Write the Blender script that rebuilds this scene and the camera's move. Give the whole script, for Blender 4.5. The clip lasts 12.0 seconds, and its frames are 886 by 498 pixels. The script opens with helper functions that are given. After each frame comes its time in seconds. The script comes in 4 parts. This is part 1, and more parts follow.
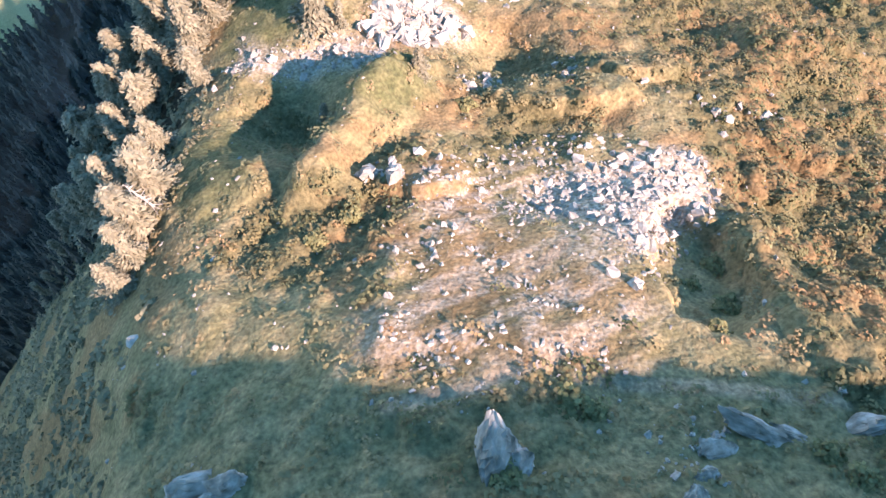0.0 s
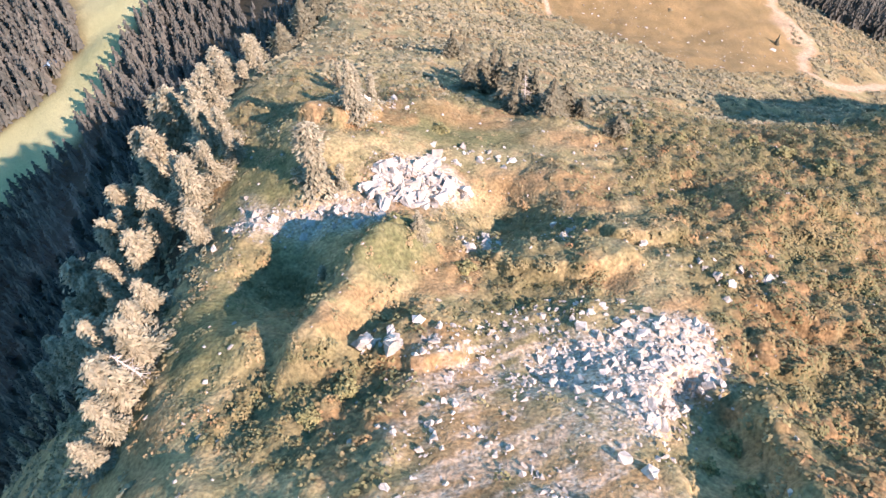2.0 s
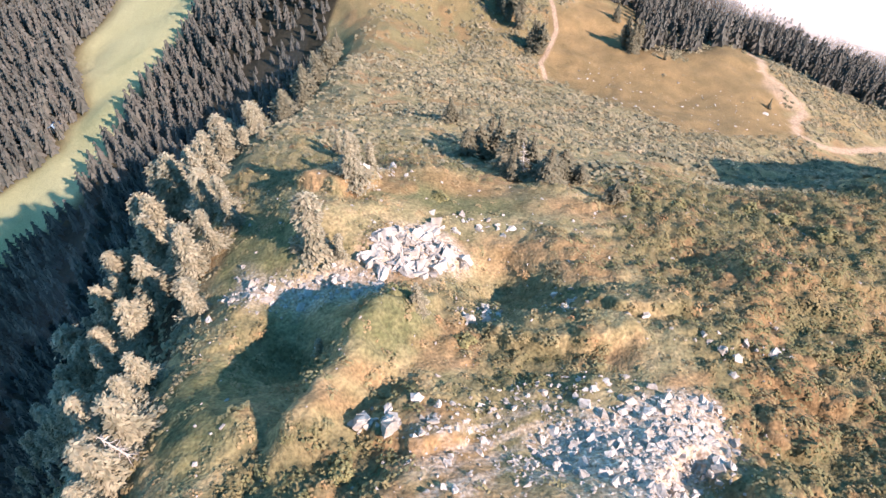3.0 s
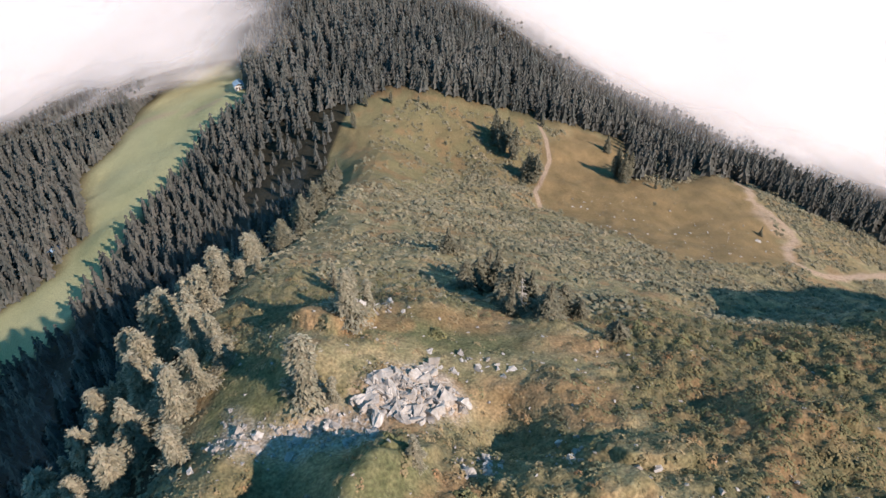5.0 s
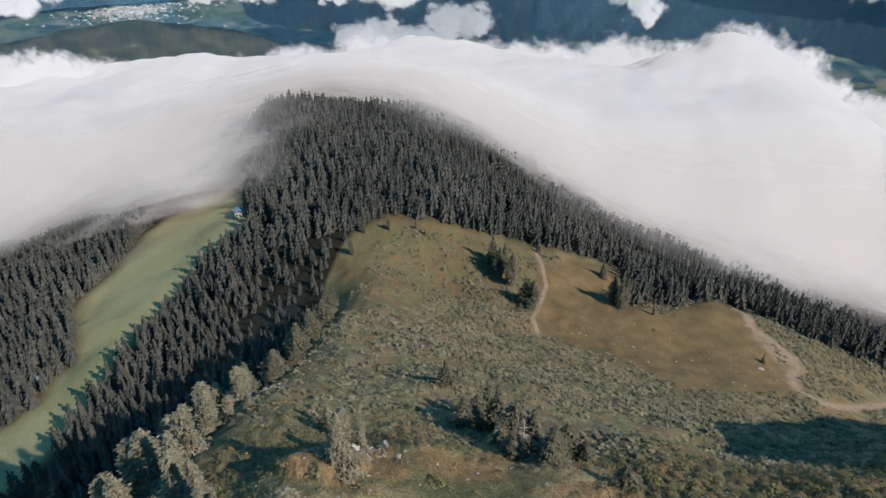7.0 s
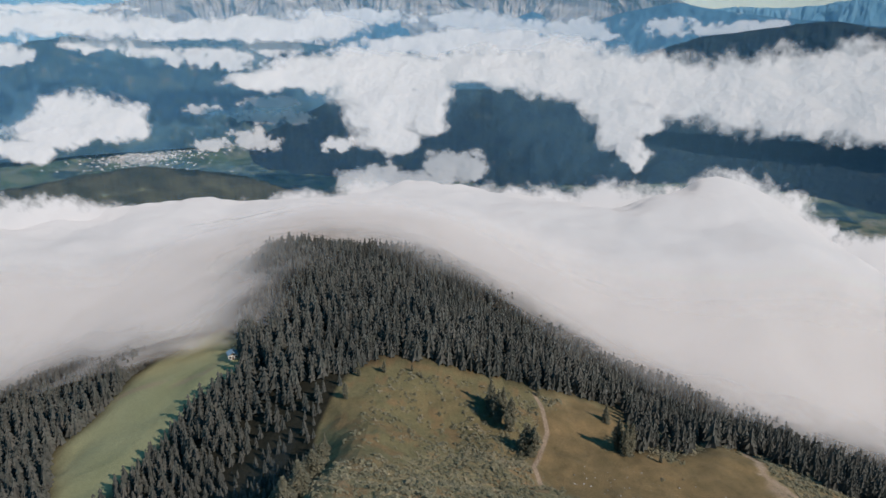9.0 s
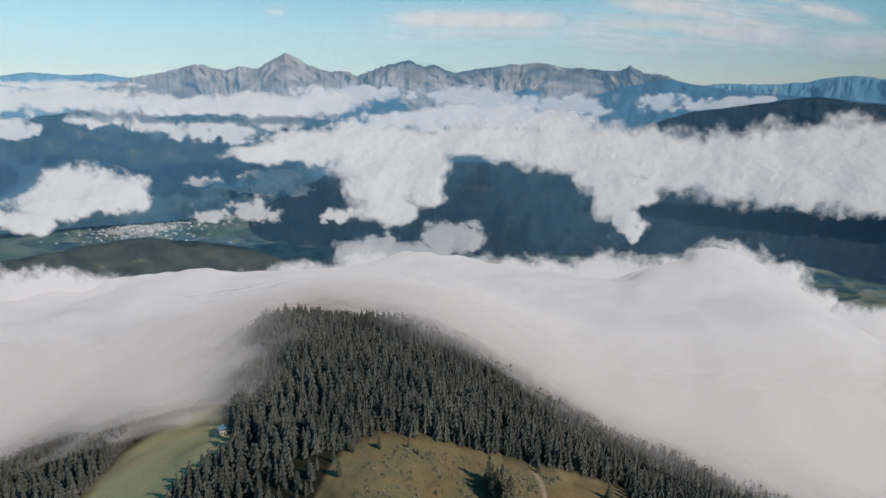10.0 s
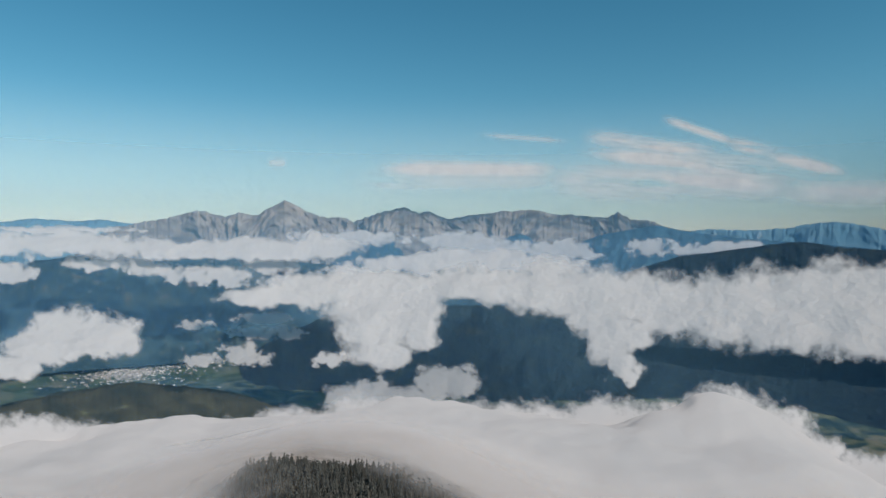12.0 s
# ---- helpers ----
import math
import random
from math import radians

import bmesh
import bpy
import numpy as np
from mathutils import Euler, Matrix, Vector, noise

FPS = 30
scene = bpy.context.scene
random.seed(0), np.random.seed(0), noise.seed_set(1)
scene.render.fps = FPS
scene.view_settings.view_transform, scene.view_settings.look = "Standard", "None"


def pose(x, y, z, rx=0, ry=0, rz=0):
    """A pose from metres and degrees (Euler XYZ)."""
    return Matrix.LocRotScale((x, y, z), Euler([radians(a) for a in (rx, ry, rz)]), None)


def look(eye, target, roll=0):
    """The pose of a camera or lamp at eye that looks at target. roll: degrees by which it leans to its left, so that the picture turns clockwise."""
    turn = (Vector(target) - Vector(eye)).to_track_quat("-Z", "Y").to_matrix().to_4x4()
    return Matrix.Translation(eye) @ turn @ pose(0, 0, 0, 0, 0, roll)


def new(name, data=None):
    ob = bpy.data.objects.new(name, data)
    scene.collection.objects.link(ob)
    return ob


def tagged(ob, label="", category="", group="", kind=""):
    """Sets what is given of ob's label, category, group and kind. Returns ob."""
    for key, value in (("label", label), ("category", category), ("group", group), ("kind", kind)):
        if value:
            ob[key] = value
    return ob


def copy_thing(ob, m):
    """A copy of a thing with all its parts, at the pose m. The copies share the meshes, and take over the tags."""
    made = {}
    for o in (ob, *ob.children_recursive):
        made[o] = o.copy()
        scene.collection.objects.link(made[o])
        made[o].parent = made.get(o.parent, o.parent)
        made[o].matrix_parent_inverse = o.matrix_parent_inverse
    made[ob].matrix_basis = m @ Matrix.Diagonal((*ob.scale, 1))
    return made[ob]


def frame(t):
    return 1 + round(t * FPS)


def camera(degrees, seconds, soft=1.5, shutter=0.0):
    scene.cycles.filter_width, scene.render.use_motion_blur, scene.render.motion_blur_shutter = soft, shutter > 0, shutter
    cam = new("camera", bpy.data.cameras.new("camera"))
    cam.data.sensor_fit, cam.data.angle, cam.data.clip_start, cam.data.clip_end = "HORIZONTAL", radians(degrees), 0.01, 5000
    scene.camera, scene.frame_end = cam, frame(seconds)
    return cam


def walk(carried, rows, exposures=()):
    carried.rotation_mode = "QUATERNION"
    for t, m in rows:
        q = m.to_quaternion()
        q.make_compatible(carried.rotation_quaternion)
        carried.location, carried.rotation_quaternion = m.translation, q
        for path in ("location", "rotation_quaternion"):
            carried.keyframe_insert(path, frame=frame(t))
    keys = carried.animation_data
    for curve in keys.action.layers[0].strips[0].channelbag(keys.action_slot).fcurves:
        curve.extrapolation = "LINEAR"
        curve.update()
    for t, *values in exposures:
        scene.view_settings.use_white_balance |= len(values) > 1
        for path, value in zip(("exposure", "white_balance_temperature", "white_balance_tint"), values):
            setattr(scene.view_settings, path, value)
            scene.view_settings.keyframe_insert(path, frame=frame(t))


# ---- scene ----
cam = camera(66.43, 12.0)
PATH = [
    (0.0, 0.00, 0.00, 0.00, 22.63, 0.50, -0.00),
    (0.5, -0.05, 1.00, -0.02, 25.60, 0.47, -0.01),
    (1.0, -0.10, 1.99, -0.02, 28.56, 0.43, -0.02),
    (1.5, -0.14, 2.99, 0.01, 31.36, 0.38, -0.05),
    (2.0, -0.18, 4.01, 0.05, 33.76, 0.33, -0.07),
    (2.5, -0.23, 5.02, 0.11, 36.18, 0.27, -0.09),
    (3.0, -0.28, 6.03, 0.17, 38.57, 0.19, -0.12),
    (5.0, -0.57, 9.57, 0.28, 48.70, -0.14, -0.28),
    (5.5, -0.65, 10.43, 0.38, 51.28, -0.21, -0.34),
    (6.0, -0.73, 11.29, 0.52, 53.85, -0.28, -0.40),
    (6.5, -0.79, 12.13, 0.66, 56.38, -0.33, -0.47),
    (7.0, -0.82, 12.96, 0.81, 58.93, -0.35, -0.52),
    (9.0, -0.12, 16.15, 1.44, 70.57, -0.27, -0.75),
    (9.5, 0.15, 16.84, 1.56, 73.57, -0.26, -0.83),
    (10.0, 0.45, 17.50, 1.65, 76.53, -0.25, -0.93),
    (10.5, 0.76, 18.12, 1.70, 79.56, -0.25, -1.05),
    (11.0, 1.07, 18.71, 1.73, 82.60, -0.26, -1.17),
    (11.5, 1.40, 19.28, 1.75, 85.67, -0.26, -1.29),
    (12.0, 1.73, 19.85, 1.77, 88.59, -0.26, -1.42),
]
walk(cam, [(t, pose(*p)) for t, *p in PATH], [(0.0, 1.76, 7600, 42), (3.0, 1.48, 7100, 33), (5.0, 0.62, 6850, 23), (7.0, -0.06, 6550, 14), (9.0, -0.28, 6600, 15), (12.0, -0.63, 6650, 13)])

# ---- world, sun ----
SUN_AZ, SUN_EL = radians(127), radians(38)     # azimuth clockwise from +y, elevation
world = bpy.data.worlds.new("sky")
scene.world = world
world.use_nodes = True
wn = world.node_tree
sky = wn.nodes.new("ShaderNodeTexSky")
sky.sky_type, sky.sun_disc = "NISHITA", False
sky.sun_elevation, sky.sun_rotation = SUN_EL, SUN_AZ
sky.altitude, sky.air_density, sky.dust_density, sky.ozone_density = 1800, 1.0, 0.05, 3.0
tint = wn.nodes.new("ShaderNodeMixRGB")
tint.blend_type, tint.inputs[0].default_value, tint.inputs[2].default_value = "MULTIPLY", 1.0, (1.02, 1.02, 0.92, 1)
wn.links.new(sky.outputs[0], tint.inputs[1])
deep = wn.nodes.new("ShaderNodeHueSaturation")
deep.inputs["Hue"].default_value, deep.inputs["Saturation"].default_value = 0.479, 1.32
wn.links.new(tint.outputs[0], deep.inputs["Color"])
wn.links.new(deep.outputs[0], wn.nodes["Background"].inputs[0])
wn.nodes["Background"].inputs[1].default_value = 0.15
sun = new("sun", bpy.data.lights.new("sun", "SUN"))
sun.data.energy, sun.data.angle, sun.data.color = 4.3, radians(0.5), (1.0, 0.91, 0.79)
to_sun = Vector((math.sin(SUN_AZ) * math.cos(SUN_EL), math.cos(SUN_AZ) * math.cos(SUN_EL), math.sin(SUN_EL)))
sun.matrix_world = look(to_sun * 300, (0, 0, 0))

# ---- noise on arrays ----
def rnd(ix, iy, seed):
    h = (ix.astype(np.int64) * 374761393 + iy.astype(np.int64) * 668265263 + seed * 974634777) & 0xFFFFFFFF
    h = ((h ^ (h >> 13)) * 1274126177) & 0xFFFFFFFF
    return ((h ^ (h >> 16)) & 0xFFFF) / 65535.0


def vnoise(x, y, seed=0):
    ix, iy = np.floor(x), np.floor(y)
    fx, fy = x - ix, y - iy
    fx, fy = fx * fx * fx * (fx * (fx * 6 - 15) + 10), fy * fy * fy * (fy * (fy * 6 - 15) + 10)
    a, b = rnd(ix, iy, seed), rnd(ix + 1, iy, seed)
    c, d = rnd(ix, iy + 1, seed), rnd(ix + 1, iy + 1, seed)
    return (a + (b - a) * fx) * (1 - fy) + (c + (d - c) * fx) * fy


def fbm(x, y, octaves=4, seed=0, gain=0.5):
    """Value noise in several octaves, 0 to 1."""
    total, amp, norm = 0, 1.0, 0
    for k in range(octaves):
        c, s = math.cos(k * 1.1), math.sin(k * 1.1)
        total = total + amp * vnoise((x * c - y * s) * 2 ** k + 17.3 * k, (x * s + y * c) * 2 ** k - 9.1 * k, seed + k)
        norm, amp = norm + amp, amp * gain
    return total / norm


def domes(x, y, seed=0):
    """Round cushions on a jittered lattice: 1 on top of a cushion, 0 between them; and a random number for each cushion."""
    ix, iy = np.floor(x), np.floor(y)
    best, tag = np.full(np.shape(x), 9.0), np.zeros(np.shape(x))
    for dx in (-1, 0, 1):
        for dy in (-1, 0, 1):
            cx, cy = ix + dx, iy + dy
            px, py = cx + rnd(cx, cy, seed), cy + rnd(cx, cy, seed + 7)
            d = np.hypot(x - px, y - py)
            near = d < best
            best, tag = np.where(near, d, best), np.where(near, rnd(cx, cy, seed + 13), tag)
    return np.clip(1 - best * best * 1.3, 0, 1), tag


def smooth(a, b, v):
    t = np.clip((v - a) / (b - a), 0, 1)
    return t * t * (3 - 2 * t)


# ---- the ridge ----
STATIONS = [-90, -60, -25, -9, 0, 12, 30, 50, 75, 95, 120, 160, 200, 250, 300, 360, 430, 520, 620, 760]
EDGE_X = [-26, -24, -20, -18, -20, -25.5, -30, -31, -38, -42, -44, -43, -42, -40, -36, -32, -84, -138, -150, -150]
EDGE_Z = [-13, -13, -22, -43, -47.5, -53, -60, -69, -79, -87, -98, -124, -141, -164, -180, -184, -188, -192, -206, -300]
MID_Z = [-2, -2, -6, -37.5, -41, -46.5, -57, -66, -75, -88, -104, -129, -151, -180, -196, -187, -190, -200, -222, -300]
RIGHT_Z = [11, 11, 7, -38, -42, -50, -60.5, -67, -80, -92, -111, -138, -162, -190, -197, -195, -202, -214, -238, -315]
FAR_Z = [11, 11, 7, -38.5, -44, -56, -70, -78, -86, -98, -117, -146, -170, -196, -203, -205, -216, -234, -258, -330]
BASIN_Z = [-10, -8, -10, -30, -36, -46, -54, -60, -66, -76, -108, -170, -192, -205, -210, -235, -255, -280, -300, -380]


def smooth_step(a, b, v):
    t = min(max((v - a) / (b - a), 0), 1)
    return t * t * (3 - 2 * t)


def blur(a, k, axis):
    out = a.copy()
    for s in range(1, k + 1):
        out = out + np.roll(a, s, axis) + np.roll(a, -s, axis)
    return out / (2 * k + 1)


def base_table():
    xs, ys = np.arange(-900, 905, 5.0), np.arange(-400, 1305, 5.0)
    yc = np.clip(ys, -90, 760)
    ex, ez = np.interp(yc, STATIONS, EDGE_X), np.interp(yc, STATIONS, EDGE_Z)
    cols = [np.interp(yc, STATIONS, c) for c in (MID_Z, RIGHT_Z, FAR_Z, BASIN_Z)]
    z = np.zeros((len(ys), len(xs)))
    for j, y in enumerate(yc):
        px = [ex[j], 0, 35, 70, 150, 900]
        pz = [ez[j], cols[0][j], cols[1][j], cols[2][j], cols[3][j], cols[3][j] - 260]
        row = np.interp(xs, px, pz)
        d = np.maximum(ex[j] - xs, 0)
        flank = -195 + 0.35 * (xs + 120) + 0.2 * min(y - 369, 0) - 0.12 * max(y - 385, 0)
        left = np.minimum(ez[j] - 0.02 * d, np.maximum(ez[j] - (1.32 + 0.38 * smooth_step(90, 160, y) - 0.5 * smooth_step(290, 350, y)) * d, flank))
        z[j] = np.where(xs < ex[j], left, row)
    far = np.maximum(ys - 760, 0)[:, None] * 0.9 + np.maximum(-90 - ys, 0)[:, None] * 0.8
    z = z - far
    for k in (2, 1):
        z = blur(blur(z, k, 0), k, 1)
    return xs, ys, np.maximum(z, -640)


TX, TY, TZ = base_table()

# knolls and hollows: x, y, rise, radius along x, radius along y
KNOLLS = [(-4, 46, 2, 6, 5), (14, 66, 1.5, 10, 5), (66, 86, 4.0, 9, 14), (52, 30, 2.5, 7, 8), (46, 58, 2.5, 8, 5), (36, 66, -2.0, 7, 5), (-16, 70, 2.5, 6, 6), (-19.5, 44, -6.0, 5.5, 8.0), (-15, 74, -2.0, 5, 4), (93, 96, 5.0, 14, 10), (88, 126, -7.0, 26, 11)]

# swells and dips between the knolls: x, y, rise, radius
SWELLS = [(-16, 78, 3.1, 14), (-26, 40, 2.1, 9), (20, 84, 2.3, 9), (-24, 14, 2.1, 9), (-34, 100, 2.5, 14), (-2, 88, 1.6, 6), (24, 44, 0.8, 9), (-20, 36, 2.1, 6), (-26, 50, 1.3, 6), (-18, 76, 2.5, 9), (4, 10, 1.0, 6)]
DIPS = [(6, 56, -3.5, 14), (-12, 26, -3.5, 6), (32, 24, -3.4, 9), (-10, 38, -2.3, 6), (60, 74, -2.3, 14), (44, 46, -2.3, 6), (8, 60, -4.0, 6), (28, 66, -2.1, 9), (-22, 58, -1.6, 6), (6, 32, -2.0, 9), (0, 78, -1.1, 6), (-16, 24, -2.4, 6), (-6, 48, -1.0, 6)]

# ledges and pits with broken rims: x, y, rise, half width, half depth
LEDGES = [(14, 46, 2.6, 8.5, 3.2), (23, 52, 2.0, 6.0, 3.0), (30, 19, 2.0, 5.5, 10), (21.5, 21, -2.6, 4.5, 8.0),
          (-3, 32.5, 1.8, 5.6, 3.4), (40, 40, 1.8, 6.0, 4.5), (-17, 80, 3.0, 6.0, 6.0), (34, 33, 1.5, 4.0, 3.0),
          (-5, 52, 2.0, 5.0, 2.6), (46, 47, 1.6, 5.0, 3.0), (55, 62, 2.0, 7.0, 3.5)]


def ground_z(x, y, detail=True):
    x, y = np.asarray(x, float), np.asarray(y, float)
    u, v = np.clip((x - TX[0]) / 5, 0, len(TX) - 1.001), np.clip((y - TY[0]) / 5, 0, len(TY) - 1.001)
    i, j = u.astype(int), v.astype(int)
    fu, fv = u - i, v - j
    z = (TZ[j, i] * (1 - fu) + TZ[j, i + 1] * fu) * (1 - fv) + (TZ[j + 1, i] * (1 - fu) + TZ[j + 1, i + 1] * fu) * fv
    for kx, ky, rise, rx, ry in KNOLLS:
        z = z + rise * np.exp(-((x - kx) / rx) ** 2 - ((y - ky) / ry) ** 2)
    for kx, ky, rise, r in SWELLS + DIPS:
        z = z + rise * np.exp(-((x - kx) ** 2 + (y - ky) ** 2) / r ** 2)
    spur = smooth(100, 132, x) * (1 - smooth(330, 430, x)) * np.exp(-((y - 104) / 18) ** 2)
    z = z + spur * np.clip(np.interp(x, [110, 300], [-90, -60]) - z, 0, None)
    rim = (fbm(x / 2.6, y / 2.6, 4, 47) - 0.5) * 0.55
    for kx, ky, rise, rx, ry in LEDGES:
        z = z + rise * (1 - smooth(0.72, 1.12, np.hypot((x - kx) / rx, (y - ky) / ry) + rim))
    u = x - np.interp(y, [22, 29, 35, 40, 46, 52], [-13.2, -13.4, -12.4, -10.8, -7.6, -5.2]) + (fbm(x / 5, y / 5, 3, 29) - 0.5) * 3
    z = z + 6.2 * (0.4 * smooth(19, 25, y) + 0.6 * smooth(28, 33, y)) * (1 - smooth(47, 53, y)) * np.where(u < 0, 1 - smooth(0, 4.2, -u), 1 - smooth(0.3, 7, u))     # the lip over the hollow
    if detail:
        z = z + (fbm(x / 22, y / 22, 4, 3) - 0.5) * 5.0 + (fbm(x / 7, y / 7, 3, 13) - 0.5) * 1.2 * (1 - smooth(120, 260, y))
    return z


# ---- materials ----
def material(name, rough=0.9):
    m = bpy.data.materials.new(name)
    m.use_nodes = True
    b = m.node_tree.nodes["Principled BSDF"]
    b.inputs["Roughness"].default_value = rough
    b.inputs["Specular IOR Level"].default_value = 0.15
    return m, m.node_tree, b


def ramp_noise(nt, scale, stops, detail=6, coords="Object", distortion=0.0):
    """A colour ramp over noise at a real size: scale is in 1/m."""
    tc, no, cr = nt.nodes.new("ShaderNodeTexCoord"), nt.nodes.new("ShaderNodeTexNoise"), nt.nodes.new("ShaderNodeValToRGB")
    no.inputs["Scale"].default_value, no.inputs["Detail"].default_value, no.inputs["Distortion"].default_value = scale, detail, distortion
    nt.links.new(tc.outputs[coords], no.inputs["Vector"])
    nt.links.new(no.outputs["Fac"], cr.inputs[0])
    el = cr.color_ramp.elements
    while len(el) < len(stops):
        el.new(0.5)
    for e, (p, c) in zip(el, stops):
        e.position, e.color = p, (*c, 1)
    return cr


def mixed(nt, fac, a, b, mode="MIX"):
    m = nt.nodes.new("ShaderNodeMixRGB")
    m.blend_type = mode
    for sock, val in zip(m.inputs, (fac, a, b)):
        if isinstance(val, (int, float)):
            sock.default_value = val
        elif isinstance(val, tuple):
            sock.default_value = (*val, 1)
        else:
            nt.links.new(val, sock)
    return m.outputs[0]


def attribute(nt, name):
    a = nt.nodes.new("ShaderNodeAttribute")
    a.attribute_name = name
    return a.outputs["Fac"]


def bumped(nt, bsdf, scale, strength, dist=0.1):
    tc, no, bu = nt.nodes.new("ShaderNodeTexCoord"), nt.nodes.new("ShaderNodeTexNoise"), nt.nodes.new("ShaderNodeBump")
    no.inputs["Scale"].default_value, no.inputs["Detail"].default_value = scale, 8
    bu.inputs["Strength"].default_value, bu.inputs["Distance"].default_value = strength, dist
    nt.links.new(tc.outputs["Object"], no.inputs["Vector"])
    nt.links.new(no.outputs["Fac"], bu.inputs["Height"])
    nt.links.new(bu.outputs[0], bsdf.inputs["Normal"])


def make_ground_material():
    m, nt, b = material("mountain_turf")
    heath = ramp_noise(nt, 0.35, [(0.3, (0.155, 0.145, 0.076)), (0.5, (0.22, 0.19, 0.105)), (0.7, (0.3, 0.235, 0.135))])
    red = ramp_noise(nt, 0.9, [(0.3, (0.2, 0.11, 0.056)), (0.7, (0.3, 0.165, 0.085))])
    grass = ramp_noise(nt, 0.12, [(0.3, (0.15, 0.112, 0.055)), (0.7, (0.24, 0.165, 0.082))])
    green = ramp_noise(nt, 0.02, [(0.3, (0.25, 0.255, 0.135)), (0.7, (0.38, 0.36, 0.21))])
    stone = ramp_noise(nt, 2.5, [(0.35, (0.29, 0.215, 0.15)), (0.55, (0.44, 0.37, 0.305)), (0.75, (0.6, 0.55, 0.5))])
    soil = ramp_noise(nt, 1.0, [(0.3, (0.27, 0.19, 0.13)), (0.7, (0.42, 0.32, 0.235))])
    # needle litter, its colour darkened for the shade under the trees
    shaded_litter = ramp_noise(nt, 0.5, [(0.3, (0.016, 0.017, 0.012)), (0.7, (0.034, 0.031, 0.021))])
    col = heath.outputs[0]
    turf = ramp_noise(nt, 0.8, [(0.3, (0.092, 0.1, 0.048)), (0.7, (0.155, 0.148, 0.076))])
    shrub = ramp_noise(nt, 0.5, [(0.3, (0.085, 0.082, 0.042)), (0.7, (0.15, 0.127, 0.068))])
    for name, other in (("turf", turf), ("shrub", shrub), ("red", red), ("meadow", grass), ("piste", green), ("woodland", shaded_litter), ("scree", stone), ("track", soil)):
        col = mixed(nt, attribute(nt, name), col, other.outputs[0])
    fine = ramp_noise(nt, 2.4, [(0.3, (0.5, 0.5, 0.5)), (0.7, (1.5, 1.48, 1.45))], 10)
    col = mixed(nt, 0.8, col, fine.outputs[0], "MULTIPLY")
    nt.links.new(col, b.inputs["Base Color"])
    bumped(nt, b, 2.6, 0.55, 0.4)
    return m


def simple_material(name, stops, scale, rough=0.9, bump=0.0, bscale=4.0):
    m, nt, b = material(name, rough)
    nt.links.new(ramp_noise(nt, scale, stops).outputs[0], b.inputs["Base Color"])
    if bump:
        bumped(nt, b, bscale, bump)
    return m


GROUND = make_ground_material()
BARK = simple_material("bark", [(0.3, (0.05, 0.035, 0.025)), (0.7, (0.14, 0.11, 0.08))], 3.0)


# ---- mesh helpers ----
def mesh_object(name, verts, faces, mat, parent=None, label="", shade=True):
    me = bpy.data.meshes.new(name)
    verts, faces = np.asarray(verts, np.float32), np.asarray(faces, np.int32)
    n = faces.shape[1]
    me.vertices.add(len(verts)), me.loops.add(faces.size), me.polygons.add(len(faces))
    me.vertices.foreach_set("co", verts.ravel())
    me.loops.foreach_set("vertex_index", faces.ravel())
    me.polygons.foreach_set("loop_start", np.arange(0, faces.size, n, dtype=np.int32))
    me.polygons.foreach_set("use_smooth", np.full(len(faces), shade))
    me.update(calc_edges=True)
    me.validate()
    me.materials.append(mat)
    ob = new(name, me)
    if parent:
        ob.parent = parent
    if label:
        ob["label"] = label
    return ob


def grid_faces(nx, ny):
    i, j = np.meshgrid(np.arange(nx - 1), np.arange(ny - 1))
    a = (j * nx + i).ravel()
    return np.stack([a, a + 1, a + nx + 1, a + nx], 1)


def set_attribute(ob, name, values):
    at = ob.data.attributes.new(name, "FLOAT", "POINT")
    at.data.foreach_set("value", np.asarray(values, np.float32).ravel())


def drop_clear(verts, faces, cover):
    """Leaves out the faces on which a cloud is wholly clear."""
    return verts, faces[(cover.ravel()[faces] > 0.004).any(1)]


def ellipse(x, y, cx, cy, rx, ry, turn=0, soft=0.35):
    c, s = math.cos(radians(turn)), math.sin(radians(turn))
    u, v = ((x - cx) * c + (y - cy) * s) / rx, ((y - cy) * c - (x - cx) * s) / ry
    return 1 - smooth(1 - soft, 1 + soft, np.hypot(u, v) + (fbm(x / 3, y / 3, 3, 41) - 0.5) * 0.7)


# ---- zones of the ground ----
def inside(poly, x, y):
    hit = np.zeros(np.shape(x), bool)
    for (ax, ay), (bx, by) in zip(poly, poly[1:] + poly[:1]):
        if ay != by:
            hit ^= ((ay > y) != (by > y)) & (x < (bx - ax) * (y - ay) / (by - ay) + ax)
    return hit


def line_distance(line, x, y):
    best = np.full(np.shape(x), 1e9)
    for (ax, ay), (bx, by) in zip(line, line[1:]):
        ux, uy = bx - ax, by - ay
        t = np.clip(((x - ax) * ux + (y - ay) * uy) / (ux * ux + uy * uy), 0, 1)
        best = np.minimum(best, np.hypot(x - ax - t * ux, y - ay - t * uy))
    return best


def zone(poly, x, y, soft):
    """1 inside an outline, 0 outside, with a soft and uneven border."""
    d = line_distance(poly + poly[:1], x, y) * np.where(inside(poly, x, y), 1, -1)
    return smooth(-soft, soft, d + (fbm(x / soft / 1.5, y / soft / 1.5, 3, 77) - 0.5) * soft * 2)


